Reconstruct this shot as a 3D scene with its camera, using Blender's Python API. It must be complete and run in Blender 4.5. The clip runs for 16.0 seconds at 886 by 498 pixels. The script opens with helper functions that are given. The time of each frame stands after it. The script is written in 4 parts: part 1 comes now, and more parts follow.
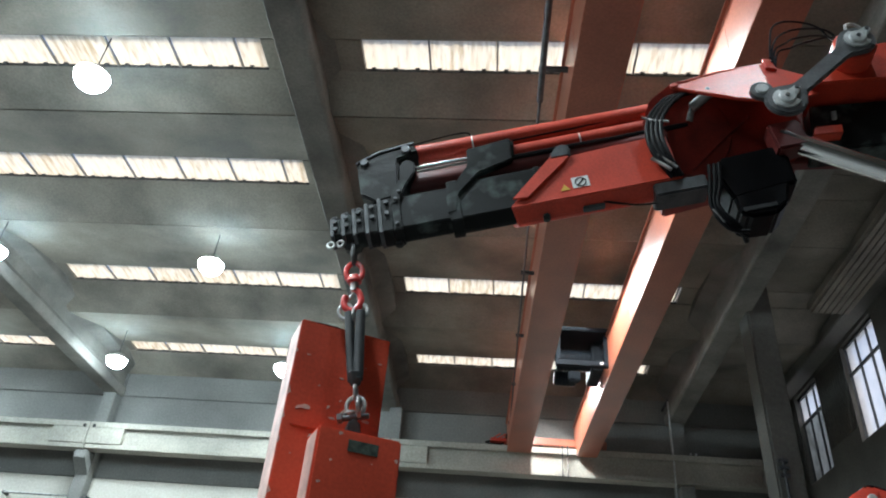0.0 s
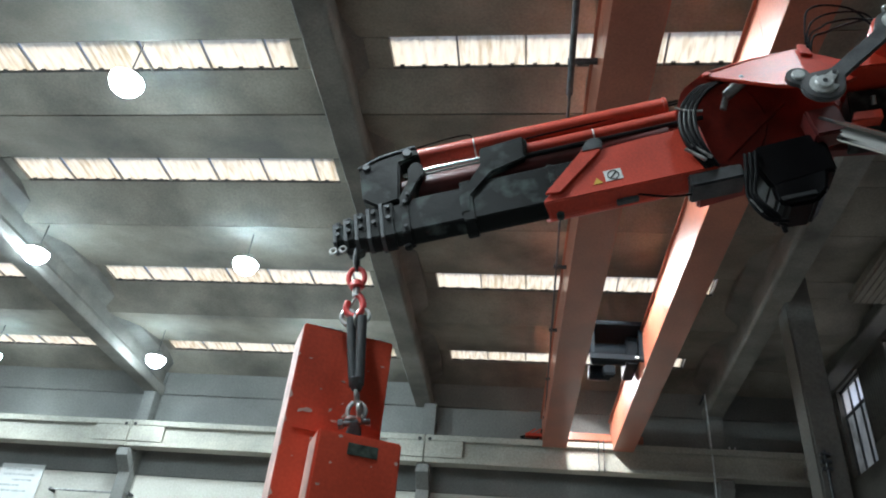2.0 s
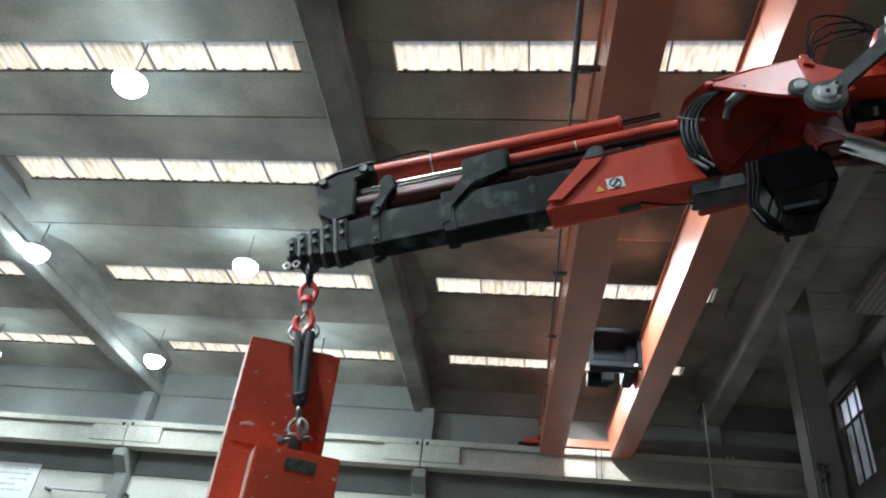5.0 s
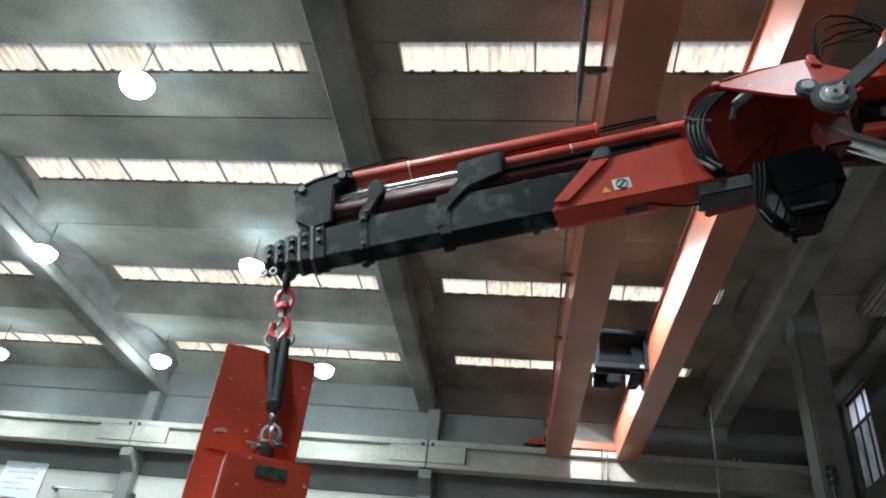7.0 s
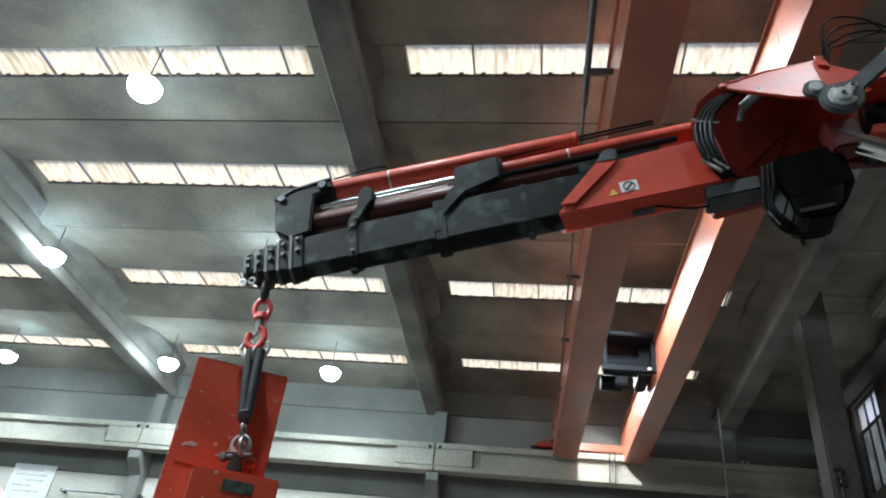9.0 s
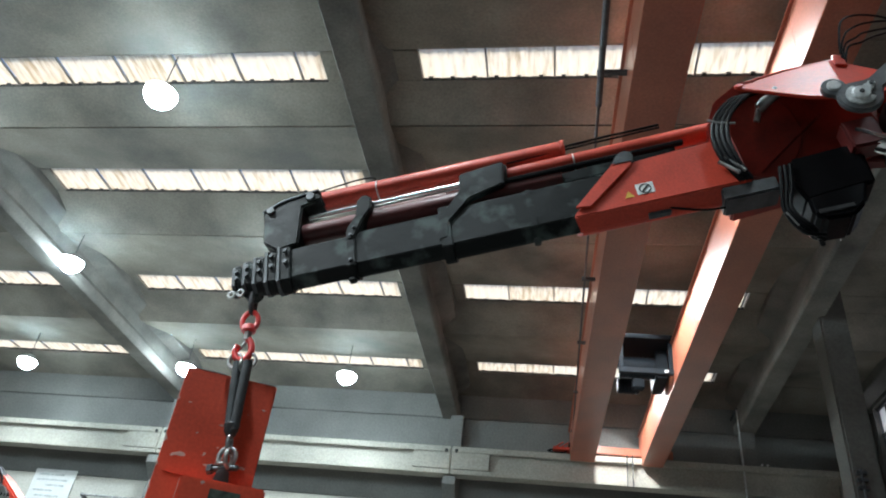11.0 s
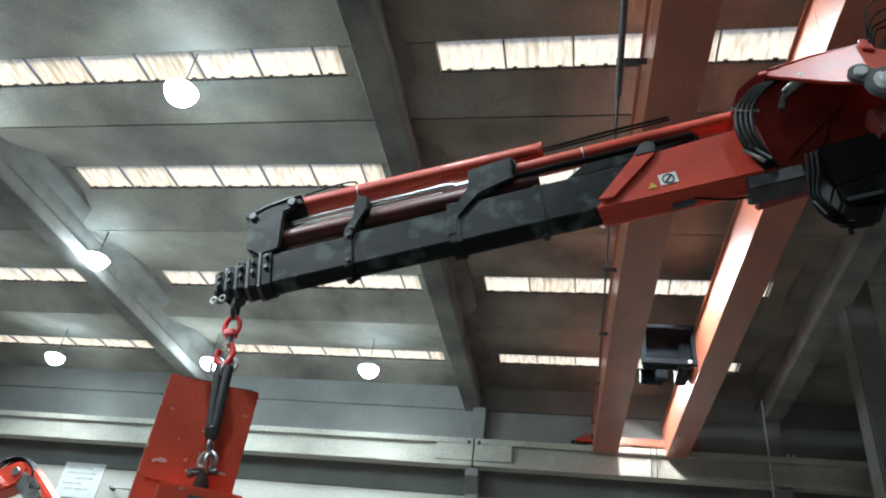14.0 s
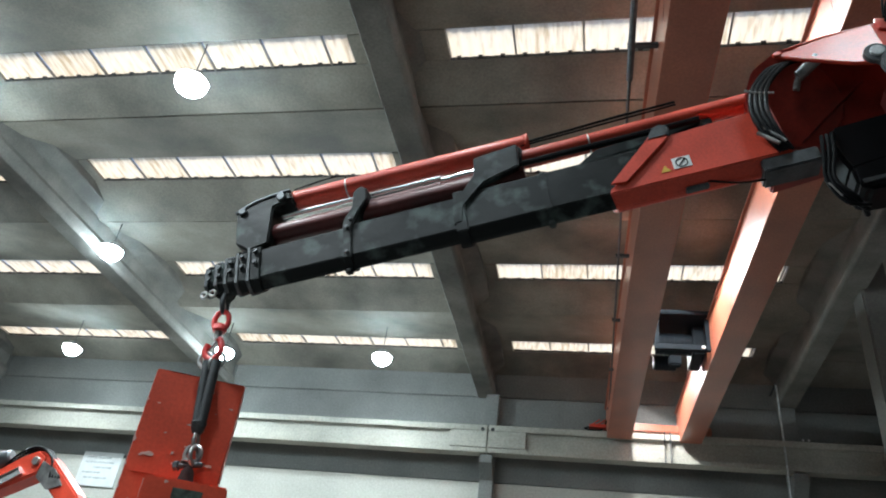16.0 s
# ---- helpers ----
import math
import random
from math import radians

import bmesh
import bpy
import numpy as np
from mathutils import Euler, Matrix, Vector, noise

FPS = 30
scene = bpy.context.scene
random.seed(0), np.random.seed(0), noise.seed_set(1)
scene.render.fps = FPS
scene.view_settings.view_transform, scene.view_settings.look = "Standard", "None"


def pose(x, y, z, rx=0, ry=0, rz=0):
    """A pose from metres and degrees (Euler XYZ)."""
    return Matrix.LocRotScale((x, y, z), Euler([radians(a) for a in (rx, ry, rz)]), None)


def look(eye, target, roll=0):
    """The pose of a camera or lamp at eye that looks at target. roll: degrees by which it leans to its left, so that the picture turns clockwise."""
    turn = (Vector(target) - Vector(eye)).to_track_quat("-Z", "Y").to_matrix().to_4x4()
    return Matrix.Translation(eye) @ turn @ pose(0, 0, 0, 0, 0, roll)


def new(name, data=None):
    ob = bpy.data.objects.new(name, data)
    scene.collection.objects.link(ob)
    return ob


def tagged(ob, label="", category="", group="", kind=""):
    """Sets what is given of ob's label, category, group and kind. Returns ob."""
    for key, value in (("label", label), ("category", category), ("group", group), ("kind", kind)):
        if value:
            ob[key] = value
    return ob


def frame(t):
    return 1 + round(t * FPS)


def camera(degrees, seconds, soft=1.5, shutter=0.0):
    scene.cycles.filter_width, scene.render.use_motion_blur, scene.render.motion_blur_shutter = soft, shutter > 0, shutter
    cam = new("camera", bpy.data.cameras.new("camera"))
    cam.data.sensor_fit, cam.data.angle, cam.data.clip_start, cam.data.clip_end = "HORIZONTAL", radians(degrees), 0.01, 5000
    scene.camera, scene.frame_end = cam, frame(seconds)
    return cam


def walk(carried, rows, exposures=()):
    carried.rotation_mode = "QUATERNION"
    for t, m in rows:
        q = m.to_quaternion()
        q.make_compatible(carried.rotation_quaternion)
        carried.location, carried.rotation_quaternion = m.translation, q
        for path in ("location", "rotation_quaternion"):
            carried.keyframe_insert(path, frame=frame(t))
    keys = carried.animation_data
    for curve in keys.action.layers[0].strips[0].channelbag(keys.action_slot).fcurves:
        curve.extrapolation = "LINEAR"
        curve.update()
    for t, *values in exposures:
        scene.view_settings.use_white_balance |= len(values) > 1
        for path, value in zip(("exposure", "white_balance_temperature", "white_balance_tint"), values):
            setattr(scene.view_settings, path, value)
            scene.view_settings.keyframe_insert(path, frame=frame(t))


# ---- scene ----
# Camera: hand-held on one spot, turning slowly to its left.
STAGE = [
(0.0, -0.513, -1.273), (0.5, -0.481, -1.226), (1.0, -0.449, -1.176), (1.5, -0.419, -1.122), (2.0, -0.391, -1.068), (2.5, -0.364, -1.013), (3.0,
    -0.339, -0.958), (3.5, -0.315, -0.903), (4.0, -0.294, -0.849), (6.5, -0.200, -0.593), (7.0, -0.183, -0.544), (7.5, -0.166, -0.495), (8.0, -0.149,
    -0.446), (10.5, -0.064, -0.201), (11.0, -0.048, -0.151), (11.5, -0.032, -0.101), (12.0, -0.016, -0.051), (12.5, -0.001, -0.001), (13.0, 0.012,
    0.049), (13.5, 0.025, 0.099), (14.0, 0.037, 0.148), (14.5, 0.049, 0.196), (15.0, 0.059, 0.242), (15.5, 0.070, 0.288), (16.0, 0.081, 0.331), ]
DRIFT = [
(0.0, 0.019, 0.030), (0.5, 0.017, 0.031), (1.0, 0.016, 0.029), (1.5, 0.015, 0.027), (2.0, 0.014, 0.024), (2.5, 0.013, 0.021), (3.0, 0.013, 0.019),
    (3.5, 0.012, 0.018), (4.0, 0.011, 0.017), (6.5, 0.009, 0.017), (7.0, 0.009, 0.018), (7.5, 0.009, 0.018), (8.0, 0.009, 0.017), (10.5, 0.006,
    0.008), (11.0, 0.005, 0.006), (11.5, 0.004, 0.003), (12.0, 0.003, 0.001), (12.5, 0.001, -0.001), (13.0, -0.001, -0.003), (13.5, -0.003, -0.004),
    (14.0, -0.005, -0.004), (14.5, -0.008, -0.003), (15.0, -0.010, -0.001), (15.5, -0.012, 0.001), (16.0, -0.013, 0.004), ]
CAM = [
(0.0, 5.64, 34.50, 5.28), (0.5, 6.14, 34.14, 5.75), (1.0, 6.57, 33.81, 5.73), (1.5, 7.52, 33.85, 5.53), (2.0, 8.54, 33.94, 5.90), (2.5, 9.24, 34.19,
    6.00), (3.0, 9.47, 34.13, 6.07), (3.5, 8.73, 34.18, 6.47), (4.0, 8.41, 34.31, 6.61), (6.5, 9.08, 34.25, 7.18), (7.0, 9.18, 34.31, 7.19), (7.5,
    9.46, 34.28, 7.09), (8.0, 9.55, 34.40, 7.20), (10.5, 10.74, 34.42, 7.78), (11.0, 11.24, 34.55, 7.72), (11.5, 11.37, 34.70, 7.72), (12.0, 11.97,
    34.78, 7.60), (12.5, 12.16, 34.54, 7.79), (13.0, 12.60, 34.35, 7.99), (13.5, 12.71, 34.04, 7.92), (14.0, 13.02, 33.77, 8.01), (14.5, 13.31, 33.57,
    8.41), (15.0, 13.63, 33.53, 8.22), (15.5, 13.85, 33.26, 7.94), (16.0, 13.94, 32.72, 7.89), ]
HOOK = [
(0.0, -0.795, 3.915, 3.176), (0.5, -0.865, 3.922, 3.161), (1.0, -0.913, 3.927, 3.154), (1.5, -0.953, 3.931, 3.148), (2.0, -0.988, 3.935, 3.135), (2.5,
    -1.048, 3.941, 3.115), (3.0, -1.113, 3.947, 3.096), (3.5, -1.168, 3.953, 3.091), (4.0, -1.211, 3.957, 3.085), (6.5, -1.461, 3.982, 3.027), (7.0,
    -1.502, 3.986, 3.017), (7.5, -1.555, 3.992, 2.998), (8.0, -1.616, 3.998, 2.974), (10.5, -1.860, 4.022, 2.918), (11.0, -1.903, 4.027, 2.906),
    (11.5, -1.938, 4.030, 2.899), (12.0, -1.977, 4.034, 2.891), (12.5, -2.034, 4.040, 2.874), (13.0, -2.089, 4.045, 2.854), (13.5, -2.135, 4.050,
    2.835), (14.0, -2.173, 4.054, 2.820), (14.5, -2.218, 4.058, 2.822), (15.0, -2.277, 4.064, 2.806), (15.5, -2.328, 4.070, 2.788), (16.0, -2.373,
    4.074, 2.786), ]
EYE = (0.0, 0.0, 1.6)
cam = camera(61.82, 16.0, soft=2.0)
walk(cam, [(t, Matrix.Translation(EYE) @ pose(0, 0, 0, 90 + p, 0, y) @ pose(0, 0, 0, 0, 0, r)) for t, y, p, r in CAM])

# ---- light ----
scene.view_settings.exposure = 0.70
world = bpy.data.worlds.new("sky")
scene.world = world
world.use_nodes = True
wn = world.node_tree
sky = wn.nodes.new("ShaderNodeTexSky")
sky.sky_type, sky.sun_disc, sky.sun_elevation, sky.sun_rotation = "NISHITA", False, radians(60), radians(159)
wn.nodes["Background"].inputs[1].default_value = 0.19
sky.dust_density = 3.5
wn.links.new(sky.outputs[0], wn.nodes["Background"].inputs[0])
sun = new("sun", bpy.data.lights.new("sun", "SUN"))
sun.data.energy, sun.data.angle, sun.data.color = 1.25, radians(0.6), (1.0, 0.95, 0.86)
sun.matrix_world = look((5, -13, 26), (0, 0, 0))

LAMPS = [(-6.2, 7.35, 9.52, 250), (-5.95, 12.4, 9.52, 250), (-5.5, 17.2, 9.52, 70), (-10.5, 12.15, 9.52, 250), (-10.0, 17.2, 9.52, 70), (-14.85, 17.3, 9.52, 70),
         # These are unseen: two continue the rows, four are added for their light.
         (-15.0, 12.3, 9.52, 250), (-10.6, 7.35, 9.52, 250), (-6.2, 2.0, 9.52, 430), (-2.4, 1.9, 9.5, 80), (-5.0, -6.0, 9.52, 90), (2.2, 2.4, 9.9, 14)]
# Unseen lamps behind the first girder; strip and trough form are made up.
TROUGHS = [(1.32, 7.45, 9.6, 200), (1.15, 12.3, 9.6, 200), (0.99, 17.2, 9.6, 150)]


# ---- materials ----
def mat(name, col, rough=0.6, metal=0.0, spec=0.5, var=0.25, scale=3.0, fine=40.0, bump=0.15, stain=None, coat=0.0, streak=0.0, lo=0.3, hi=0.72, dent=0.0):
    """A surface with broad stains, fine grain and relief, at real size."""
    m = bpy.data.materials.new(name)
    m.use_nodes = True
    nt = m.node_tree
    N, L = nt.nodes, nt.links
    b = N["Principled BSDF"]
    co = N.new("ShaderNodeTexCoord")
    src = co.outputs["Object"]
    if streak:
        mp = N.new("ShaderNodeMapping")
        mp.inputs["Scale"].default_value = (1, 1, streak)
        L.new(src, mp.inputs[0])
        src = mp.outputs[0]
    big, small = N.new("ShaderNodeTexNoise"), N.new("ShaderNodeTexNoise")
    for n, s, d in ((big, scale, 5), (small, fine, 3)):
        n.inputs["Scale"].default_value, n.inputs["Detail"].default_value = s, d
        L.new(src, n.inputs["Vector"])
    ramp = N.new("ShaderNodeValToRGB")
    ramp.color_ramp.elements[0].position, ramp.color_ramp.elements[1].position = lo, hi
    dark = stain or tuple(c * (1 - var * 1.6) for c in col)
    ramp.color_ramp.elements[0].color = (*dark, 1)
    ramp.color_ramp.elements[1].color = (*[min(1, c * (1 + var * 0.5)) for c in col], 1)
    L.new(big.outputs[0], ramp.inputs[0])
    mix = N.new("ShaderNodeMix")
    mix.data_type, mix.blend_type = "RGBA", "OVERLAY"
    mix.inputs[0].default_value = 0.35
    L.new(ramp.outputs[0], mix.inputs[6])
    L.new(small.outputs[0], mix.inputs[7])
    L.new(mix.outputs[2], b.inputs["Base Color"])
    rr = N.new("ShaderNodeMapRange")
    rr.inputs[3].default_value, rr.inputs[4].default_value = max(0.03, rough - 0.12), min(1, rough + 0.15)
    L.new(big.outputs[0], rr.inputs[0])
    L.new(rr.outputs[0], b.inputs["Roughness"])
    b.inputs["Metallic"].default_value = metal
    b.inputs["Specular IOR Level"].default_value = spec
    b.inputs["Coat Weight"].default_value = coat
    b.inputs["Coat Roughness"].default_value = 0.15
    if bump:
        bp = N.new("ShaderNodeBump")
        bp.inputs["Strength"].default_value, bp.inputs["Distance"].default_value = bump, 0.01
        ht = N.new("ShaderNodeMath")
        ht.operation = "MULTIPLY_ADD"
        ht.inputs[1].default_value = dent
        L.new(big.outputs[0], ht.inputs[0])
        L.new(small.outputs[0], ht.inputs[2])
        L.new(ht.outputs[0], bp.inputs["Height"])
        L.new(bp.outputs[0], b.inputs["Normal"])
    return m


def glow(name, col, strength):
    m = bpy.data.materials.new(name)
    m.use_nodes = True
    b = m.node_tree.nodes["Principled BSDF"]
    b.inputs["Base Color"].default_value = (*col, 1)
    b.inputs["Emission Color"].default_value = (*col, 1)
    b.inputs["Emission Strength"].default_value = strength
    return m


def sheet_material(name, tint, dirt, seed):
    """Translucent corrugated roof sheet with streaks of dirt across its length."""
    m = bpy.data.materials.new(name)
    m.use_nodes = True
    nt = m.node_tree
    N, L = nt.nodes, nt.links
    N.remove(N["Principled BSDF"])
    out = N["Material Output"]
    co, mp, nz, info = N.new("ShaderNodeTexCoord"), N.new("ShaderNodeMapping"), N.new("ShaderNodeTexNoise"), N.new("ShaderNodeObjectInfo")
    mp.inputs["Scale"].default_value = (9, 1.2, 1)
    mp.inputs["Location"].default_value = (seed, seed * 2, 0)
    L.new(co.outputs["Object"], mp.inputs[0])
    L.new(mp.outputs[0], nz.inputs["Vector"])
    nz.inputs["Scale"].default_value, nz.inputs["Detail"].default_value = 1.6, 6
    ad = N.new("ShaderNodeMath")
    ad.operation = "MULTIPLY_ADD"
    ad.inputs[1].default_value = 0.22
    L.new(info.outputs["Random"], ad.inputs[0])
    L.new(nz.outputs[0], ad.inputs[2])
    ramp = N.new("ShaderNodeValToRGB")
    e = ramp.color_ramp.elements
    e[0].position, e[0].color = 0.36, (*dirt, 1)
    e[1].position, e[1].color = 0.62, (*tint, 1)
    L.new(ad.outputs[0], ramp.inputs[0])
    tr, df, mx = N.new("ShaderNodeBsdfTranslucent"), N.new("ShaderNodeBsdfDiffuse"), N.new("ShaderNodeMixShader")
    mx.inputs[0].default_value = 0.15
    for s in (tr, df):
        L.new(ramp.outputs[0], s.inputs["Color"])
    L.new(tr.outputs[0], mx.inputs[1])
    L.new(df.outputs[0], mx.inputs[2])
    L.new(mx.outputs[0], out.inputs["Surface"])
    return m


CONCRETE = mat("roof_concrete", (0.29, 0.257, 0.212), 0.85, var=0.35, scale=0.7, fine=25, bump=0.3)
BEAM = mat("beam_concrete", (0.25, 0.235, 0.21), 0.85, var=0.35, scale=0.9, fine=30, bump=0.3)
WALL = mat("wall_concrete", (0.225, 0.222, 0.208), 0.85, var=0.22, scale=0.5, fine=20, bump=0.2)
WHITEWASH = mat("whitewashed_concrete", (0.60, 0.575, 0.51), 0.85, var=0.12, scale=0.5, fine=20, bump=0.15)
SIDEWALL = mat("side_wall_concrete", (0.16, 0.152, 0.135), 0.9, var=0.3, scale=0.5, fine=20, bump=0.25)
RUNWAY = mat("runway_concrete", (0.46, 0.435, 0.37), 0.8, var=0.18, scale=0.8, fine=20, bump=0.15)
FLOOR = mat("floor_concrete", (0.11, 0.11, 0.105), 0.5, var=0.3, scale=0.4, fine=15)
DARKGAP = mat("joint_shadow_gap", (0.05, 0.05, 0.05), 0.9)
RED = mat("crane_red_paint", (0.66, 0.056, 0.024), 0.47, var=0.2, scale=3, fine=60, bump=0.05, coat=0.12)
# Darker copy of crane red; on the knuckle filler it stands for shade.
DARKRED = mat("crane_red_darkened", (0.11, 0.012, 0.010), 0.46, var=0.25, scale=4, fine=60, bump=0.03, coat=0.05)
LOADRED = mat("weight_red_paint", (0.70, 0.075, 0.030), 0.5, var=0.2, scale=2.2, fine=50, bump=0.08, coat=0.15)
# For the chips and scuffs, and for lamp light painted on the left sides.
LOADEDGE = mat("scuffed_and_lit_red", (0.74, 0.48, 0.42), 0.5, var=0.3, scale=5, fine=60, bump=0.15)
ORANGE = mat("girder_orange_paint", (0.42, 0.128, 0.072), 0.42, var=0.2, scale=0.8, fine=30, bump=0.04, coat=0.35)
BLACK = mat("boom_black_paint", (0.0045, 0.0055, 0.0055), 0.42, spec=0.18, var=0.5, scale=5.0, fine=120, bump=0.10, stain=(0.060, 0.078, 0.073), lo=0.34, hi=0.47, dent=10.0)
RUBBER = mat("hose_rubber", (0.005, 0.005, 0.006), 0.40, spec=0.10, var=0.3, fine=80)
SLING = mat("sling_webbing", (0.026, 0.030, 0.034), 0.6, var=0.35, scale=20, fine=200, bump=0.3)
ZINC = mat("zinc_plate", (0.66, 0.68, 0.67), 0.42, metal=0.1, var=0.25, scale=14, fine=90, bump=0.06)
# Darker copy of crane red: holds the knuckle's shade under its cover.
SHADEDRED = mat("crane_red_shaded", (0.30, 0.026, 0.016), 0.34, var=0.35, scale=4, fine=60, bump=0.04, coat=0.1)
STEEL = mat("worn_steel", (0.46, 0.46, 0.45), 0.38, metal=0.9, var=0.3, scale=12, fine=90)
DARKSTEEL = mat("dark_steel", (0.10, 0.105, 0.11), 0.45, metal=0.6, var=0.3, scale=9, fine=90)
GREYPAINT = mat("grey_link_paint", (0.115, 0.12, 0.125), 0.42, var=0.3, scale=9, fine=70, bump=0.08, coat=0.2)
CHROME = mat("chrome_rod", (0.84, 0.84, 0.83), 0.22, metal=1.0, var=0.06, fine=120, bump=0.02)
SWIVEL = mat("hook_red_enamel", (0.72, 0.05, 0.045), 0.35, var=0.2, scale=14, fine=90, coat=0.4)
WHITE = mat("sticker_white", (0.8, 0.8, 0.78), 0.5, var=0.06)
YELLOW = mat("sticker_yellow", (0.75, 0.45, 0.06), 0.5, var=0.1)
INK = mat("sticker_black", (0.02, 0.02, 0.02), 0.5)
GREENPLATE = mat("rating_plate", (0.10, 0.13, 0.11), 0.4, metal=0.3, var=0.4, scale=20)
HOIST = mat("hoist_blue_grey", (0.010, 0.014, 0.018), 0.65, spec=0.12, var=0.3)
SHEET = sheet_material("roof_sheet_cream", (0.73, 0.68, 0.555), (0.46, 0.375, 0.245), 0.0)
def pane_material(name):
    """Dusty clear glass: most daylight passes, the dust scatters the rest."""
    m = sheet_material(name, (1.0, 1.0, 1.0), (0.8, 0.83, 0.86), 3.0)
    N, L = m.node_tree.nodes, m.node_tree.links
    out = N["Material Output"]
    dusty = out.inputs["Surface"].links[0].from_socket
    clear, mx = N.new("ShaderNodeBsdfTransparent"), N.new("ShaderNodeMixShader")
    mx.inputs[0].default_value = 0.5
    L.new(dusty, mx.inputs[1])
    L.new(clear.outputs[0], mx.inputs[2])
    L.new(mx.outputs[0], out.inputs["Surface"])
    return m


PANE = pane_material("wall_window_pane")
# Greyer glass for the lower pane of the farthest window.
GREYPANE = sheet_material("grey_window_pane", (0.46, 0.48, 0.48), (0.22, 0.23, 0.22), 5.0)
LIGHT = glow("lamp_glass", (0.70, 0.90, 1.0), 98.0)


# ---- mesh helpers ----
def part(name, bm, material, parent=None, label="", smooth=False):
    me = bpy.data.meshes.new(name)
    bmesh.ops.recalc_face_normals(bm, faces=bm.faces)
    bm.to_mesh(me)
    bm.free()
    me.materials.append(material)
    if smooth:
        for p in me.polygons:
            p.use_smooth = True
        me.set_sharp_from_angle(angle=radians(38))
    ob = new(name, me)
    ob.parent = parent
    if label:
        ob["label"] = label
    return ob


def thing(name, label, category, group="", kind="", at=None):
    ob = new(name)
    ob.empty_display_size = 0.1
    if at is not None:
        ob.matrix_world = at
    return tagged(ob, label, category, group, kind)


def bevel(bm, w, seg=2):
    if w:
        es = [e for e in bm.edges if len(e.link_faces) == 2 and e.calc_face_angle(0) > radians(25)]
        bmesh.ops.bevel(bm, geom=es, offset=w, segments=seg, affect="EDGES", clamp_overlap=True)
    return bm


def box(x0, x1, y0, y1, z0, z1, bv=0.0, bm=None):
    b = bmesh.new()
    bmesh.ops.create_cube(b, size=1, matrix=Matrix.Translation(((x0 + x1) / 2, (y0 + y1) / 2, (z0 + z1) / 2)) @ Matrix.Diagonal((abs(x1 - x0), abs(y1 - y0), abs(z1 - z0), 1)))
    bevel(b, bv)
    return merge(bm, b)


def merge(bm, b):
    if bm is None:
        return b
    me = bpy.data.meshes.new("tmp")
    b.to_mesh(me)
    b.free()
    bm.from_mesh(me)
    bpy.data.meshes.remove(me)
    return bm


def prism(pts, y0, y1, bv=0.0, bm=None, axis="y"):
    """A polygon given in (x, z), drawn out from y0 to y1; axis 'x': given in (y, z), drawn out along x."""
    b = bmesh.new()
    f = lambda p, d: (p[0], d, p[1]) if axis == "y" else ((d, p[0], p[1]) if axis == "x" else (p[0], p[1], d))
    lo, hi = [b.verts.new(f(p, y0)) for p in pts], [b.verts.new(f(p, y1)) for p in pts]
    b.faces.new(lo)
    b.faces.new(hi[::-1])
    for i in range(len(pts)):
        j = (i + 1) % len(pts)
        b.faces.new((lo[i], hi[i], hi[j], lo[j]))
    bmesh.ops.recalc_face_normals(b, faces=b.faces)
    bevel(b, bv)
    return merge(bm, b)


def rod(p, q, r, r2=None, seg=20, bv=0.0, bm=None):
    p, q = Vector(p), Vector(q)
    b = bmesh.new()
    m = Matrix.Translation((p + q) / 2) @ (q - p).to_track_quat("Z", "Y").to_matrix().to_4x4()
    bmesh.ops.create_cone(b, cap_ends=True, segments=seg, radius1=r, radius2=r if r2 is None else r2, depth=(q - p).length, matrix=m)
    bevel(b, bv, 1)
    return merge(bm, b)


def hose(pts, r, seg=8, bm=None, closed=False, fine=6):
    """A round tube along a smooth line through pts."""
    P = [Vector(p) for p in pts]
    n = len(P)
    line = []
    for i in range(n if closed else n - 1):
        a, b_, c, d = (P[(i - 1) % n], P[i], P[(i + 1) % n], P[(i + 2) % n]) if closed else (P[max(i - 1, 0)], P[i], P[i + 1], P[min(i + 2, n - 1)])
        for k in range(fine):
            t = k / fine
            line.append(0.5 * (2 * b_ + (c - a) * t + (2 * a - 5 * b_ + 4 * c - d) * t * t + (3 * b_ - a - 3 * c + d) * t ** 3))
    if not closed:
        line.append(P[-1])
    b = bmesh.new()
    rings, up = [], Vector((0.31, 0.52, 0.79))
    for i, p in enumerate(line):
        t = (line[(i + 1) % len(line)] - line[i - 1]) if closed else (line[min(i + 1, len(line) - 1)] - line[max(i - 1, 0)])
        t.normalize()
        u = (up - t * up.dot(t)).normalized()
        v = t.cross(u)
        up = u
        rings.append([b.verts.new(p + r * (math.cos(2 * math.pi * k / seg) * u + math.sin(2 * math.pi * k / seg) * v)) for k in range(seg)])
    for i in range(len(rings) if closed else len(rings) - 1):
        A, B = rings[i], rings[(i + 1) % len(rings)]
        for k in range(seg):
            b.faces.new((A[k], A[(k + 1) % seg], B[(k + 1) % seg], B[k]))
    if not closed:
        b.faces.new(rings[0])
        b.faces.new(rings[-1][::-1])
    bmesh.ops.recalc_face_normals(b, faces=b.faces)
    return merge(bm, b)


def ring(c, R, r, axis="y", sx=1.0, sz=1.0, bm=None, n=14):
    pts = []
    for k in range(n):
        a = 2 * math.pi * k / n
        u, v = R * sx * math.cos(a), R * sz * math.sin(a)
        pts.append(Vector(c) + Vector({"y": (u, 0, v), "x": (0, u, v), "z": (u, v, 0)}[axis]))
    return hose(pts, r, 8, bm, True, 3)


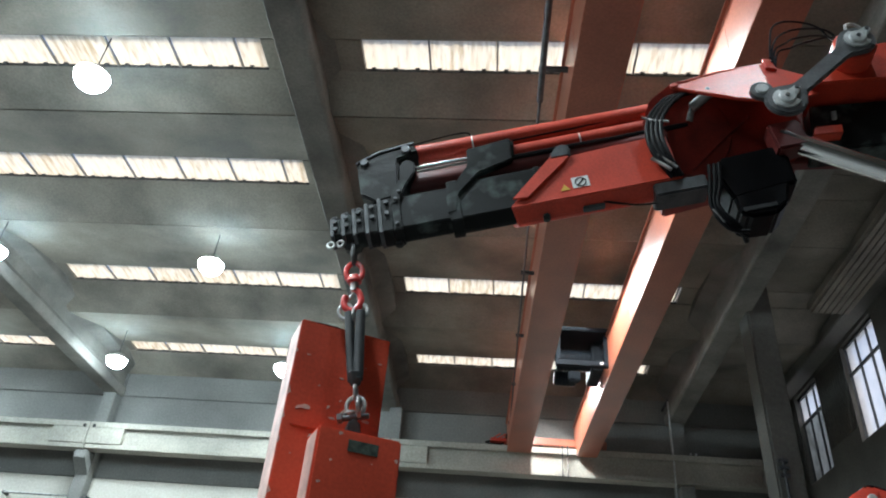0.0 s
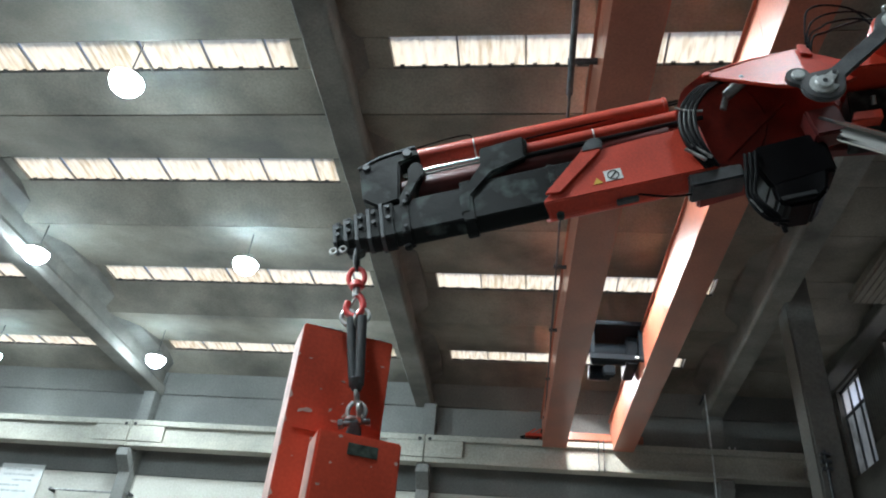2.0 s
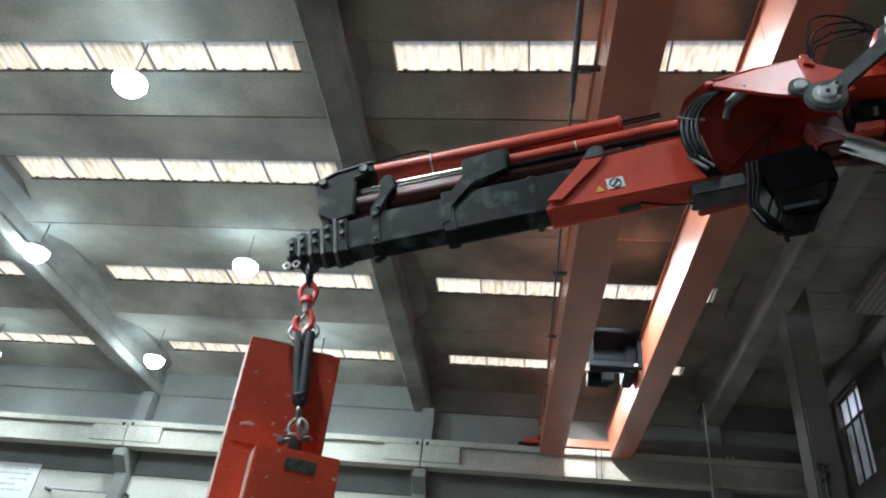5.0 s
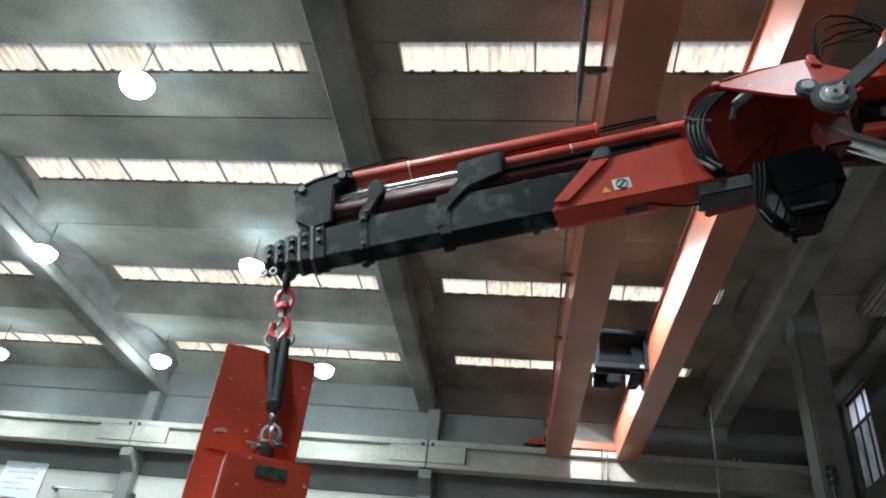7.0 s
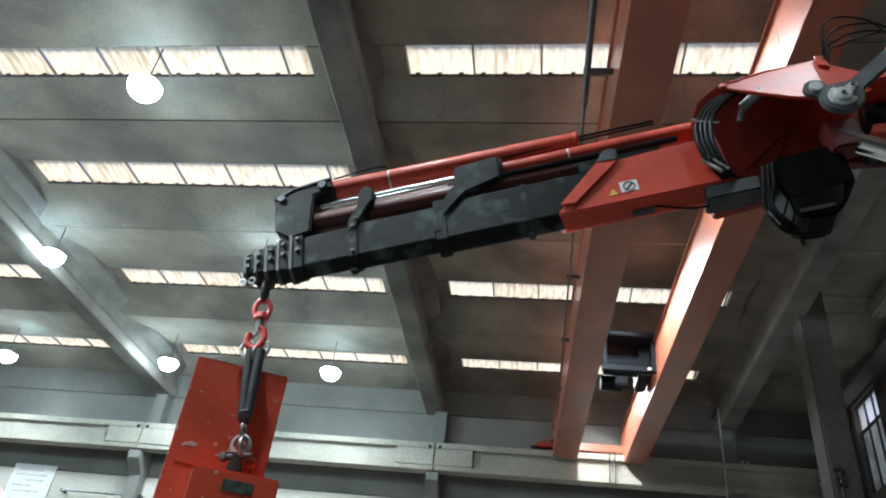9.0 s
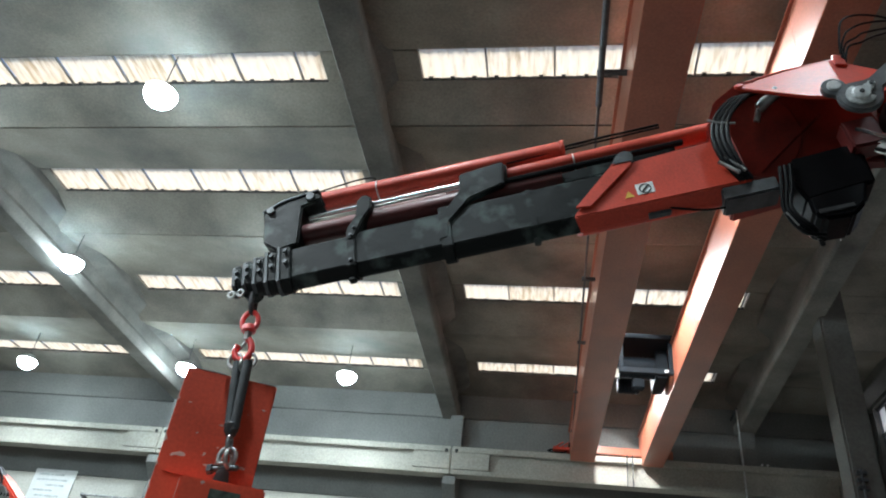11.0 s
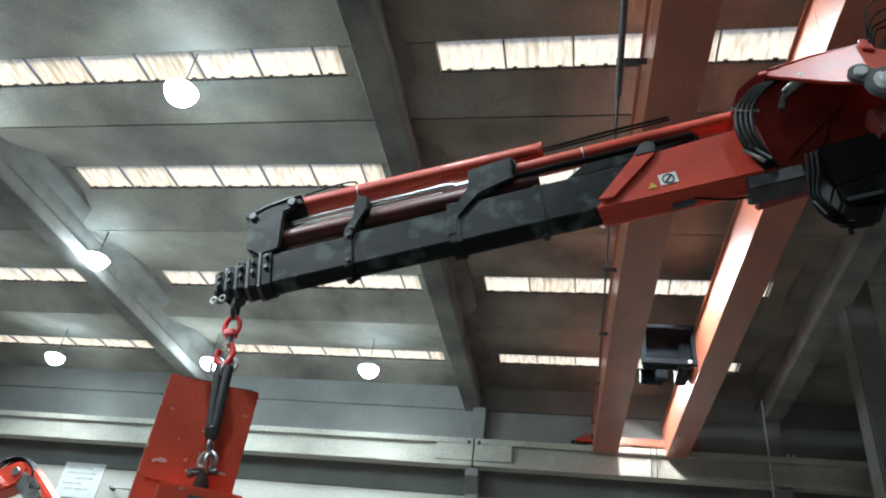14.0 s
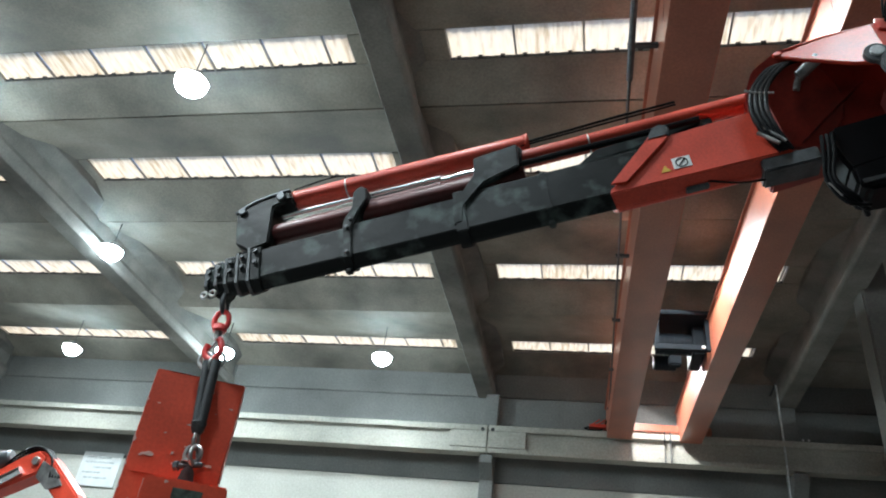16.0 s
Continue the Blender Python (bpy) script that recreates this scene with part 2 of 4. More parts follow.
# ---- the hall ----
BACK, RIGHT, LEFT, FRONT = 19.7, 7.8, -27.5, -16.0
BEAMS = [-19.2, -11.1, -3.02, 4.85]
# Rows at y below 7 are unseen, added for the light they let in.
ROWS = [(7.28, 7.88, 10.38), (10.30, 10.99, 10.6), (14.23, 14.90, 10.6), (18.14, 18.72, 10.6), (3.3, 4.0, 10.38), (-1.0, -0.3, 10.38), (-5.3, -4.6, 10.38), (-9.6, -8.9, 10.38)]
ROWS.sort()
BAYS = [(-18.55, -12.72), (-10.4, -3.8), (-2.25, 4.0)]

# Unseen pale sheet, added to bounce sunlight into the side windows.
BOUNCEGROUND = mat("bounce_ground", (0.36, 0.35, 0.33), 0.9, var=0.2, scale=0.2, fine=8)
tagged(part("ground", box(-150, 150, -150, 150, -0.9, -0.32), BOUNCEGROUND), "pale unseen ground outside, added to bounce sunlight into the windows", "ground", kind="structure")
tagged(part("floor", box(LEFT - 0.3, RIGHT + 0.3, FRONT - 0.3, BACK + 0.3, -0.3, 0), FLOOR), "grey power-floated concrete factory floor", "floor", kind="structure")


def roof():
    """Shallow V-shaped precast panels that hang between the daylight strips."""
    bm = bmesh.new()
    edges = [LEFT] + [v for b in BAYS for v in b] + [RIGHT]
    ys = [FRONT] + [v for r in ROWS for v in r[:2]] + [BACK]
    zs = [10.38] + [v for r in ROWS for v in (r[2], r[2])] + [10.6]
    for i in range(0, len(ys), 2):
        y0, y1, z0, z1 = ys[i], ys[i + 1], zs[i], zs[i + 1]
        if y1 - y0 < 1.5:
            prism([(y0, z0 - 0.02), (y1, z1 - 0.3), (y1, z1 + 0.25), (y0, z0 + 0.25)], LEFT, RIGHT, 0, bm, "x")
            continue
        m = y0 + 0.32 * (y1 - y0)
        zm = (z0 + z1) / 2 - 0.36
        prism([(y0, z0 - 0.01), (y0 + 0.06, z0 - 0.03), (m - 0.03, zm), (m - 0.03, zm + 0.3), (y0, z0 + 0.25)], LEFT, RIGHT, 0, bm, "x")
        prism([(m + 0.03, zm + 0.03), (y1 - 0.06, z1 - 0.02), (y1, z1 + 0.02), (y1, z1 + 0.25), (m + 0.03, zm + 0.3)], LEFT, RIGHT, 0, bm, "x")
        box(LEFT, RIGHT, m - 0.03, m + 0.03, zm + 0.12, zm + 0.3, 0, bm)
    for y0, y1, z in ROWS:
        for k in range(0, len(edges), 2):
            box(edges[k], edges[k + 1], y0, y1, z, z + 0.25, 0, bm)
    for i in range(6):  # ribbed boards along the edge of the roof
        box(6.66 + 0.13 * i, 6.77 + 0.13 * i, 8.0, 14.2, 10.08, 10.14, 0.006, bm)
    box(6.6, 7.45, 8.0, 14.2, 10.14, 10.3, 0, bm)
    return tagged(part("ceiling", bm, CONCRETE), "stained grey precast concrete roof panels with daylight strips", "ceiling", kind="structure")


roof()


def skylights():
    width = 1.03
    for x0, x1 in BAYS:
        for y0, y1, z in ROWS:
            strip = thing("skylight", "cream translucent corrugated roof sheets streaked with dirt", "skylight", "roof skylights", "structure", Matrix.Translation((x0, y0, z)))
            n = math.ceil((x1 - x0) / width)
            for i in range(n):
                a, b = i * width, min((i + 1) * width, x1 - x0)
                bm = bmesh.new()
                steps = max(2, int((b - a) / 0.0215))
                prev = None
                for s in range(steps + 1):
                    x = a + 0.012 + (b - a - 0.024) * s / steps
                    zz = 0.045 + 0.009 * math.sin(x * 2 * math.pi / 0.172)
                    cur = [bm.verts.new((x, yy, zz + k)) for yy, k in ((-0.08, 0), (y1 - y0 + 0.08, 0))]
                    if prev:
                        bm.faces.new((prev[0], cur[0], cur[1], prev[1]))
                    prev = cur
                part("pane", bm, SHEET, strip)
                if i:
                    part("joint_strip", box(a - 0.013, a + 0.013, -0.05, y1 - y0 + 0.05, 0.0, 0.028), BEAM, strip)
            teeth = bmesh.new()
            for i in range(int((x1 - x0) / 0.344)):
                box(0.10 + 0.344 * i, 0.165 + 0.344 * i, y1 - y0 - 0.05, y1 - y0 - 0.012, 0.0, 0.045, 0, teeth)
            part("closing_strip", box(0, x1 - x0, y1 - y0 - 0.012, y1 - y0 + 0.06, -0.005, 0.045, 0, teeth), DARKGAP, strip, "dark foam closing strip under the sheet edge")


skylights()

for k, x in enumerate(BEAMS):
    bm = prism([(x - 0.22, 9.55), (x + 0.22, 9.55), (x + 0.26, 9.62), (x + 0.26, 9.8), (x + 0.14, 9.95), (x + 0.14, 10.3), (x + 0.5, 10.42), (x + 0.5, 10.75), (x - 0.5, 10.75), (x - 0.5, 10.42), (x - 0.14, 10.3), (x - 0.14, 9.95), (x - 0.26, 9.8), (x - 0.26, 9.62)], FRONT, BACK - 0.02, 0.012)
    tagged(part("roof_beam", bm, BEAM), "dark grey precast concrete roof beam of I shape", "beam", "roof beams", "structure")


def back_wall():
    wall = thing("wall_back", "pale grey precast concrete panels of the end wall", "wall", "", "structure")
    xs = [LEFT] + [x + 0.2 for x in BEAMS] + [RIGHT]
    for i in range(len(xs) - 1):
        for z0, z1 in ((0, 2.4), (2.4, 4.8), (4.8, 7.2), (7.2, 9.6), (9.6, 11.2)):
            part("panel", box(xs[i] + 0.01, xs[i + 1] - 0.01, BACK, BACK + 0.3, z0 + 0.008, z1 - 0.008, 0.012), WALL if z0 > 6 else WHITEWASH, wall)
    part("backing", box(LEFT - 0.3, RIGHT + 0.3, BACK + 0.29, BACK + 0.42, 0, 11.2), DARKGAP, wall)
    for x in (-19.2, -11.1, -2.8, 4.85):
        col = thing("column", "grey concrete wall column with a bracket for the crane runway", "column", "wall columns", "structure", Matrix.Translation((x, BACK, 0)))
        part("shaft", box(-0.18, 0.18, -0.35, -0.01, 0, 9.56, 0.02), WALL, col)
        part("corbel", prism([(-0.34, 7.35), (-0.34, 7.15), (-0.76, 7.5), (-0.76, 7.71), (-0.34, 7.71)], -0.17, 0.17, 0.01, None, "x"), WALL, col)


back_wall()


def runway():
    xs = [LEFT, -19.2, -11.1, -2.8, RIGHT - 0.02]
    for i in range(4):
        a, b = xs[i] + 0.015, xs[i + 1] - 0.015
        g = thing("runway_beam", "pale concrete crane runway beam with a recessed web", "beam", "crane runway", "structure")
        y1 = BACK - 0.36
        part("top_flange", box(a, b, y1 - 0.42, y1, 8.34, 8.50, 0.012), RUNWAY, g)
        part("bottom_flange", box(a, b, y1 - 0.38, y1, 7.77, 7.90, 0.012), RUNWAY, g)
        part("web", box(a, b, y1 - 0.3, y1 - 0.02, 7.90, 8.34), RUNWAY, g)
        for e0, e1 in ((a, a + 1.0), (b - 1.0, b)):
            part("end_block", box(e0, e1, y1 - 0.41, y1 - 0.3, 7.895, 8.345, 0.01), RUNWAY, g)
            part("bolt_hole", rod(((e0 + e1) / 2 + (0.38 if e1 == b else -0.38), y1 - 0.43, 8.38), ((e0 + e1) / 2 + (0.38 if e1 == b else -0.38), y1 - 0.415, 8.38), 0.05, seg=12), DARKGAP, g, "dark round fixing hole")
        part("rail", box(a, b, y1 - 0.23, y1 - 0.17, 8.50, 8.57), DARKSTEEL, g, "dark steel crane rail")


runway()


def right_wall():
    wall = thing("wall_right", "dark grey concrete side wall with tall windows", "wall", "", "structure")
    opens = [(8.2, 9.8), (11.0, 12.6), (14.1, 15.74), (17.3, 18.75)]
    zb, zt = 7.85, 10.1
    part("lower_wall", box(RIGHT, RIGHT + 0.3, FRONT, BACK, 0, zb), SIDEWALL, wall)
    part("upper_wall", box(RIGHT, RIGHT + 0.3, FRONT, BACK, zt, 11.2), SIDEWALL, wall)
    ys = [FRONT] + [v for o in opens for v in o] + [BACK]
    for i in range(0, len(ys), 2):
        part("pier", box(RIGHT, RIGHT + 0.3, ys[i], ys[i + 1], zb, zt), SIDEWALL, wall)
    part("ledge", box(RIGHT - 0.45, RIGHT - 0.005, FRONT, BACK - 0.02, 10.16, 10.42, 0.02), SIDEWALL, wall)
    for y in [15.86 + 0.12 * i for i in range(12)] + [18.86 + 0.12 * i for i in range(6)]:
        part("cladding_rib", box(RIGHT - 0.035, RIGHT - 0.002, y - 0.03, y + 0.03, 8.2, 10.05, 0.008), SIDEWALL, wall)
    for k, (a, b) in enumerate(opens):
        w = thing("window_1" if k == 0 else "window_%d" % (k + 1), "tall factory window with thin dark metal glazing bars", "window", "side windows", "structure", Matrix.Translation((RIGHT, a, zb)))
        n = max(2, round((b - a) / 0.55))
        part("pane", box(0.16, 0.18, 0, b - a, (zt - zb) * 0.69, zt - zb), PANE, w)
        part("pane", box(0.16, 0.18, 0, b - a, 0, (zt - zb) * 0.69 - 0.002), PANE if k < 3 else GREYPANE, w)
        for i in range(n + 1):
            y = (b - a) * i / n
            part("glazing_bar", box(0.10, 0.15, y - 0.016, y + 0.016, 0, zt - zb), DARKSTEEL, w)
        for z in (0.03, (zt - zb) * 0.69, zt - zb - 0.03):
            part("crossbar", box(0.09, 0.14, 0, b - a, z - 0.03, z + 0.03), DARKSTEEL, w)


right_wall()
corner = thing("column", "thick grey concrete corner column", "column", "wall columns", "structure", Matrix.Translation((7.2, 18.9, 0)))
part("shaft", box(-0.24, 0.24, -0.25, 0.25, 0, 10.3, 0.02), BEAM, corner)
part("bracket", box(-0.45, -0.2, -0.22, 0.22, 7.8, 8.16, 0.02), BEAM, corner)
post = thing("column", "tall grey concrete hall column under a roof beam", "column", "hall columns", "structure", Matrix.Translation((5.22, 13.6, 0)))
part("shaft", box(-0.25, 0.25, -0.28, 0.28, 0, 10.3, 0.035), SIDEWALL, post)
for k in range(3):
    part("cable_clamp", box(-0.2, -0.02, -0.36, -0.285, 6.15 + 0.13 * k, 6.21 + 0.13 * k, 0.01), DARKSTEEL, post, "dark cable clamp")
part("riser", rod((-0.11, -0.33, 0), (-0.11, -0.33, 6.5), 0.025, seg=10), DARKSTEEL, post, "dark cable riser")
tagged(part("wall_left", box(LEFT - 0.3, LEFT, FRONT, BACK, 0, 11.2), SIDEWALL), "grey concrete side wall", "wall", kind="structure")
tagged(part("wall_front", box(LEFT - 0.3, RIGHT + 0.3, FRONT - 0.3, FRONT, 0, 11.2), SIDEWALL), "grey concrete end wall", "wall", kind="structure")


# ---- overhead crane ----
def overhead_crane():
    c = thing("overhead_crane", "orange double-girder overhead travelling crane under the roof", "crane", at=Matrix.Translation((0, 19.12, 8.30)) @ pose(0, 0, 0, 0, 0, 2.0))
    for x0, x1, top in ((0.28, 0.89, 0.90), (2.08, 2.60, 0.90)):
        g = part("girder", prism([(-24, 0.0), (-0.26, 0.0), (-0.26, 0.285), (0.14, 0.285), (0.14, top), (-24, top)], x0, x1, 0.008, None, "x"), ORANGE, c, "orange welded steel box girder")
        part("flange", box(x0 - 0.04, x1 + 0.04, -24, 0.1, top, top + 0.025), ORANGE, g)
        for k in range(8):
            part("weld_seam", box(x0 - 0.004, x1 + 0.004, -3.0 * k - 1.3, -3.0 * k - 1.28, 0.02, top - 0.02), ORANGE, g)
    t = part("end_truck", box(0.20, 2.9, -0.13, 0.13, 0.29, 0.50, 0.02), ORANGE, c, "orange end carriage on the runway rail")
    for x in (1.2, 1.9):
        part("wheel", rod((x, -0.06, 0.35), (x, 0.06, 0.35), 0.085), DARKSTEEL, t)
    part("buffer", rod((0.22, 0, 0.38), (0.07, 0, 0.38), 0.07), RUBBER, t, "black rubber buffer")
    part("cable_tray", box(-0.16, 0.26, -0.26, -0.05, 0.28, 0.36, 0.01), RED, t, "red cable clamp box")
    for a in (0.0, 0.14):
        part("stay", rod((-0.12 + a, -0.24, 0.33), (0.10 + a, -0.2, 0.50), 0.018, seg=8), RED, t, "orange-red tube stay")
    part("cable_loop", hose([(-0.1, -0.1, 0.34), (-0.28, -0.12, 0.28), (-0.12, -0.16, 0.23), (0.15, -0.16, 0.25), (0.25, -0.12, 0.40), (0.27, -0.2, 0.5)], 0.022), RUBBER, t)
    # cable rail beside the first girder
    rail = lambda y: 0.33 + 0.0285 * y
    r = part("cable_rail", rod((rail(-0.2), -0.2, 0.5), (rail(-12.2), -12.2, 0.5), 0.020, seg=10), DARKSTEEL, c, "thin dark cable conduit")
    part("sleeve", rod((rail(-12.2), -12.2, 0.5), (rail(-20), -20, 0.5), 0.042, seg=12), DARKSTEEL, r)
    for k in range(9):
        y = -1.0 - 2.35 * k
        part("bracket", box(rail(y) - 0.05, 0.28, y - 0.03, y + 0.03, 0.48, 0.53), DARKSTEEL, r)
    # hoist trolley between the girders
    h = part("hoist_trolley", box(0.80, 2.32, -5.3, -3.9, 0.93, 1.02, 0.02), HOIST, c, "dark blue-grey hoist trolley")
    part("drum", rod((1.08, -4.5, 0.62), (1.83, -4.5, 0.62), 0.22, seg=28, bv=0.02), HOIST, h, "", True)
    for i in range(7):
        part("drum_rib", rod((1.15 + 0.1 * i, -4.5, 0.62), (1.18 + 0.1 * i, -4.5, 0.62), 0.235, seg=28), HOIST, h)
    part("motor", rod((1.08, -4.0, 0.42), (1.55, -4.0, 0.42), 0.16, seg=24, bv=0.02), HOIST, h, "", True)
    for i in range(5):
        part("cooling_fin", rod((1.16 + 0.08 * i, -4.0, 0.42), (1.175 + 0.08 * i, -4.0, 0.42), 0.175, seg=24), HOIST, h)
    part("gearbox", box(1.80, 2.04, -4.8, -3.9, 0.30, 0.93, 0.03), HOIST, h)
    part("frame_beam", box(1.0, 2.1, -5.15, -5.05, 0.2, 0.32, 0.01), HOIST, h)
    part("frame_post", box(1.01, 1.09, -5.14, -5.06, 0.32, 0.93, 0.01), HOIST, h)
    part("frame_post", box(2.0, 2.08, -5.14, -5.06, 0.32, 0.93, 0.01), HOIST, h)
    part("limit_switch", box(1.9, 1.97, -5.2, -5.15, 0.22, 0.27, 0.005), WHITE, h)
    part("hook_block", box(1.33, 1.58, -4.6, -4.4, 0.12, 0.34, 0.03), HOIST, h)
    return c


overhead_crane()


# ---- lamps ----
def dome(r, z0, h, bm=None):
    """A shallow glass bowl below z0."""
    b = bmesh.new()
    rings = []
    for i in range(7):
        a = radians(90) * i / 6
        rings.append([b.verts.new((r * math.cos(a) * math.cos(k * math.pi / 14), r * math.cos(a) * math.sin(k * math.pi / 14), z0 - h * math.sin(a))) for k in range(28)])
    for i in range(6):
        for k in range(28):
            b.faces.new((rings[i][k], rings[i][(k + 1) % 28], rings[i + 1][(k + 1) % 28], rings[i + 1][k]))
    bmesh.ops.remove_doubles(b, verts=b.verts, dist=0.0005)
    return b


def high_bay(x, y, z, watts):
    ob = thing("high_bay_lamp", "round high-bay factory lamp glowing cool white; some unseen ones are added", "lamp", "high-bay lamps", at=Matrix.Translation((x, y, z)))
    part("housing", rod((0, 0, 0.06), (0, 0, 0.22), 0.24, 0.12, 28, 0.01), STEEL, ob, smooth=True)
    part("lens", dome(0.255, 0.06, 0.25), LIGHT, ob, "glowing glass bowl", True)
    part("stem", rod((0, 0, 0.22), (0, 0, 10.5 - z), 0.010, seg=8), DARKSTEEL, ob)
    l = new("lamp_light", bpy.data.lights.new("lamp_light", "AREA"))
    l.data.shape, l.data.size = "DISK", 0.5
    l.data.energy, l.data.color, l.data.spread = watts, (0.83, 0.95, 1.0), radians(140)
    l.location = (x, y, z - 0.28)


# Seen lamps, then the unseen ones added to light boom and weight.
for x, y, z, watts in LAMPS:
    high_bay(x, y, z, watts)


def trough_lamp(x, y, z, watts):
    """Unseen lamp hung above the gap between the crane's girders; its strip form and lopsided sheet-steel trough are
    made up to steer the light.
    """
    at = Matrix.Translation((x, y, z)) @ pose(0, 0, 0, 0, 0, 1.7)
    ob = thing("strip_lamp", "unseen lamp drawn as a long strip in a grey trough added to steer its light", "lamp", "strip lamps", at=at)
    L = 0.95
    part("reflector", prism([(-0.045, -0.16), (-0.04, 0.05), (0.03, 0.06), (0.19, -0.07), (0.186, -0.078), (0.03, 0.05), (-0.032, 0.042), (-0.04, -0.16)], -L, L), GREYPAINT, ob, "grey trough added to steer the light")
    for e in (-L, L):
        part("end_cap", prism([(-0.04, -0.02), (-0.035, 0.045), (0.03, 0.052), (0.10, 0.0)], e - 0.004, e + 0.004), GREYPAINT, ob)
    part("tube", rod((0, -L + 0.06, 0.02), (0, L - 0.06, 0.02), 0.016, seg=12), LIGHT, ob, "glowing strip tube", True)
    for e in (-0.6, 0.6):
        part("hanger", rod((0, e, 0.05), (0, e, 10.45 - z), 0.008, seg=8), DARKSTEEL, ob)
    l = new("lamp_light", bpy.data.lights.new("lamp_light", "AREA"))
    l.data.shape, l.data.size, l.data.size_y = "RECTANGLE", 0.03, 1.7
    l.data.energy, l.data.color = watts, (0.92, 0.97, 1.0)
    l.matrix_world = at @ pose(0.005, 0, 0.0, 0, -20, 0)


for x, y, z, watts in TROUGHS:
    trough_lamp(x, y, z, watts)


# ---- the loading crane's boom ----
AX, SIDE, UP = Vector((-0.9718, 0.0979, -0.2145)), Vector((-0.1003, -0.995, 0.0)), Vector((-0.2134, 0.0215, 0.9767))
CRANE_AT = Vector((0.501, 3.664, 4.663))


def crane_pose(t, dx=0.0, dz=0.0):
    """The boom's pose: it sags a little as it reaches out."""
    p = CRANE_AT + AX * dx + UP * dz
    m = Matrix(((AX.x, SIDE.x, UP.x, p.x), (AX.y, SIDE.y, UP.y, p.y), (AX.z, SIDE.z, UP.z, p.z), (0, 0, 0, 1)))
    return m @ pose(0, 0, 0, 0, 0.1 - 1.1 * math.exp(-t / 5), 0)


def section(x0, x1, top, low, wide, y0=0.0, bm=None, bv=0.006):
    """A six-sided boom profile with slanted lower faces, drawn out along the boom. y0: its near face; low: its lowest edge."""
    c = wide * 0.42
    return prism([(y0, top - 0.025), (y0 - 0.025, top), (y0 - wide + 0.025, top), (y0 - wide, top - 0.025), (y0 - wide, low + 0.058), (y0 - wide + c, low), (y0 - c, low), (y0, low + 0.058)], x0, x1, bv, bm, "x")


def outer_box_mesh():
    """The outer box: the same profile, its mouth cut on a slant."""
    bm = section(-0.62, 0.47, 0.285, -0.165, 0.21, 0.0, None, 0)
    for co, no in (((0.435, 0, -0.06), (0.69, 0, 0.72)), ((0.0, 0, 0.243), (0.06, 0, 1.0)), ((0.46, 0, -0.1), (0.95, 0, -0.3))):
        geo = bm.verts[:] + bm.edges[:] + bm.faces[:]
        cut = bmesh.ops.bisect_plane(bm, geom=geo, plane_co=co, plane_no=no, clear_outer=True)
        bmesh.ops.contextual_create(bm, geom=[e for e in cut["geom_cut"] if isinstance(e, bmesh.types.BMEdge)])
    return bevel(bm, 0.008)


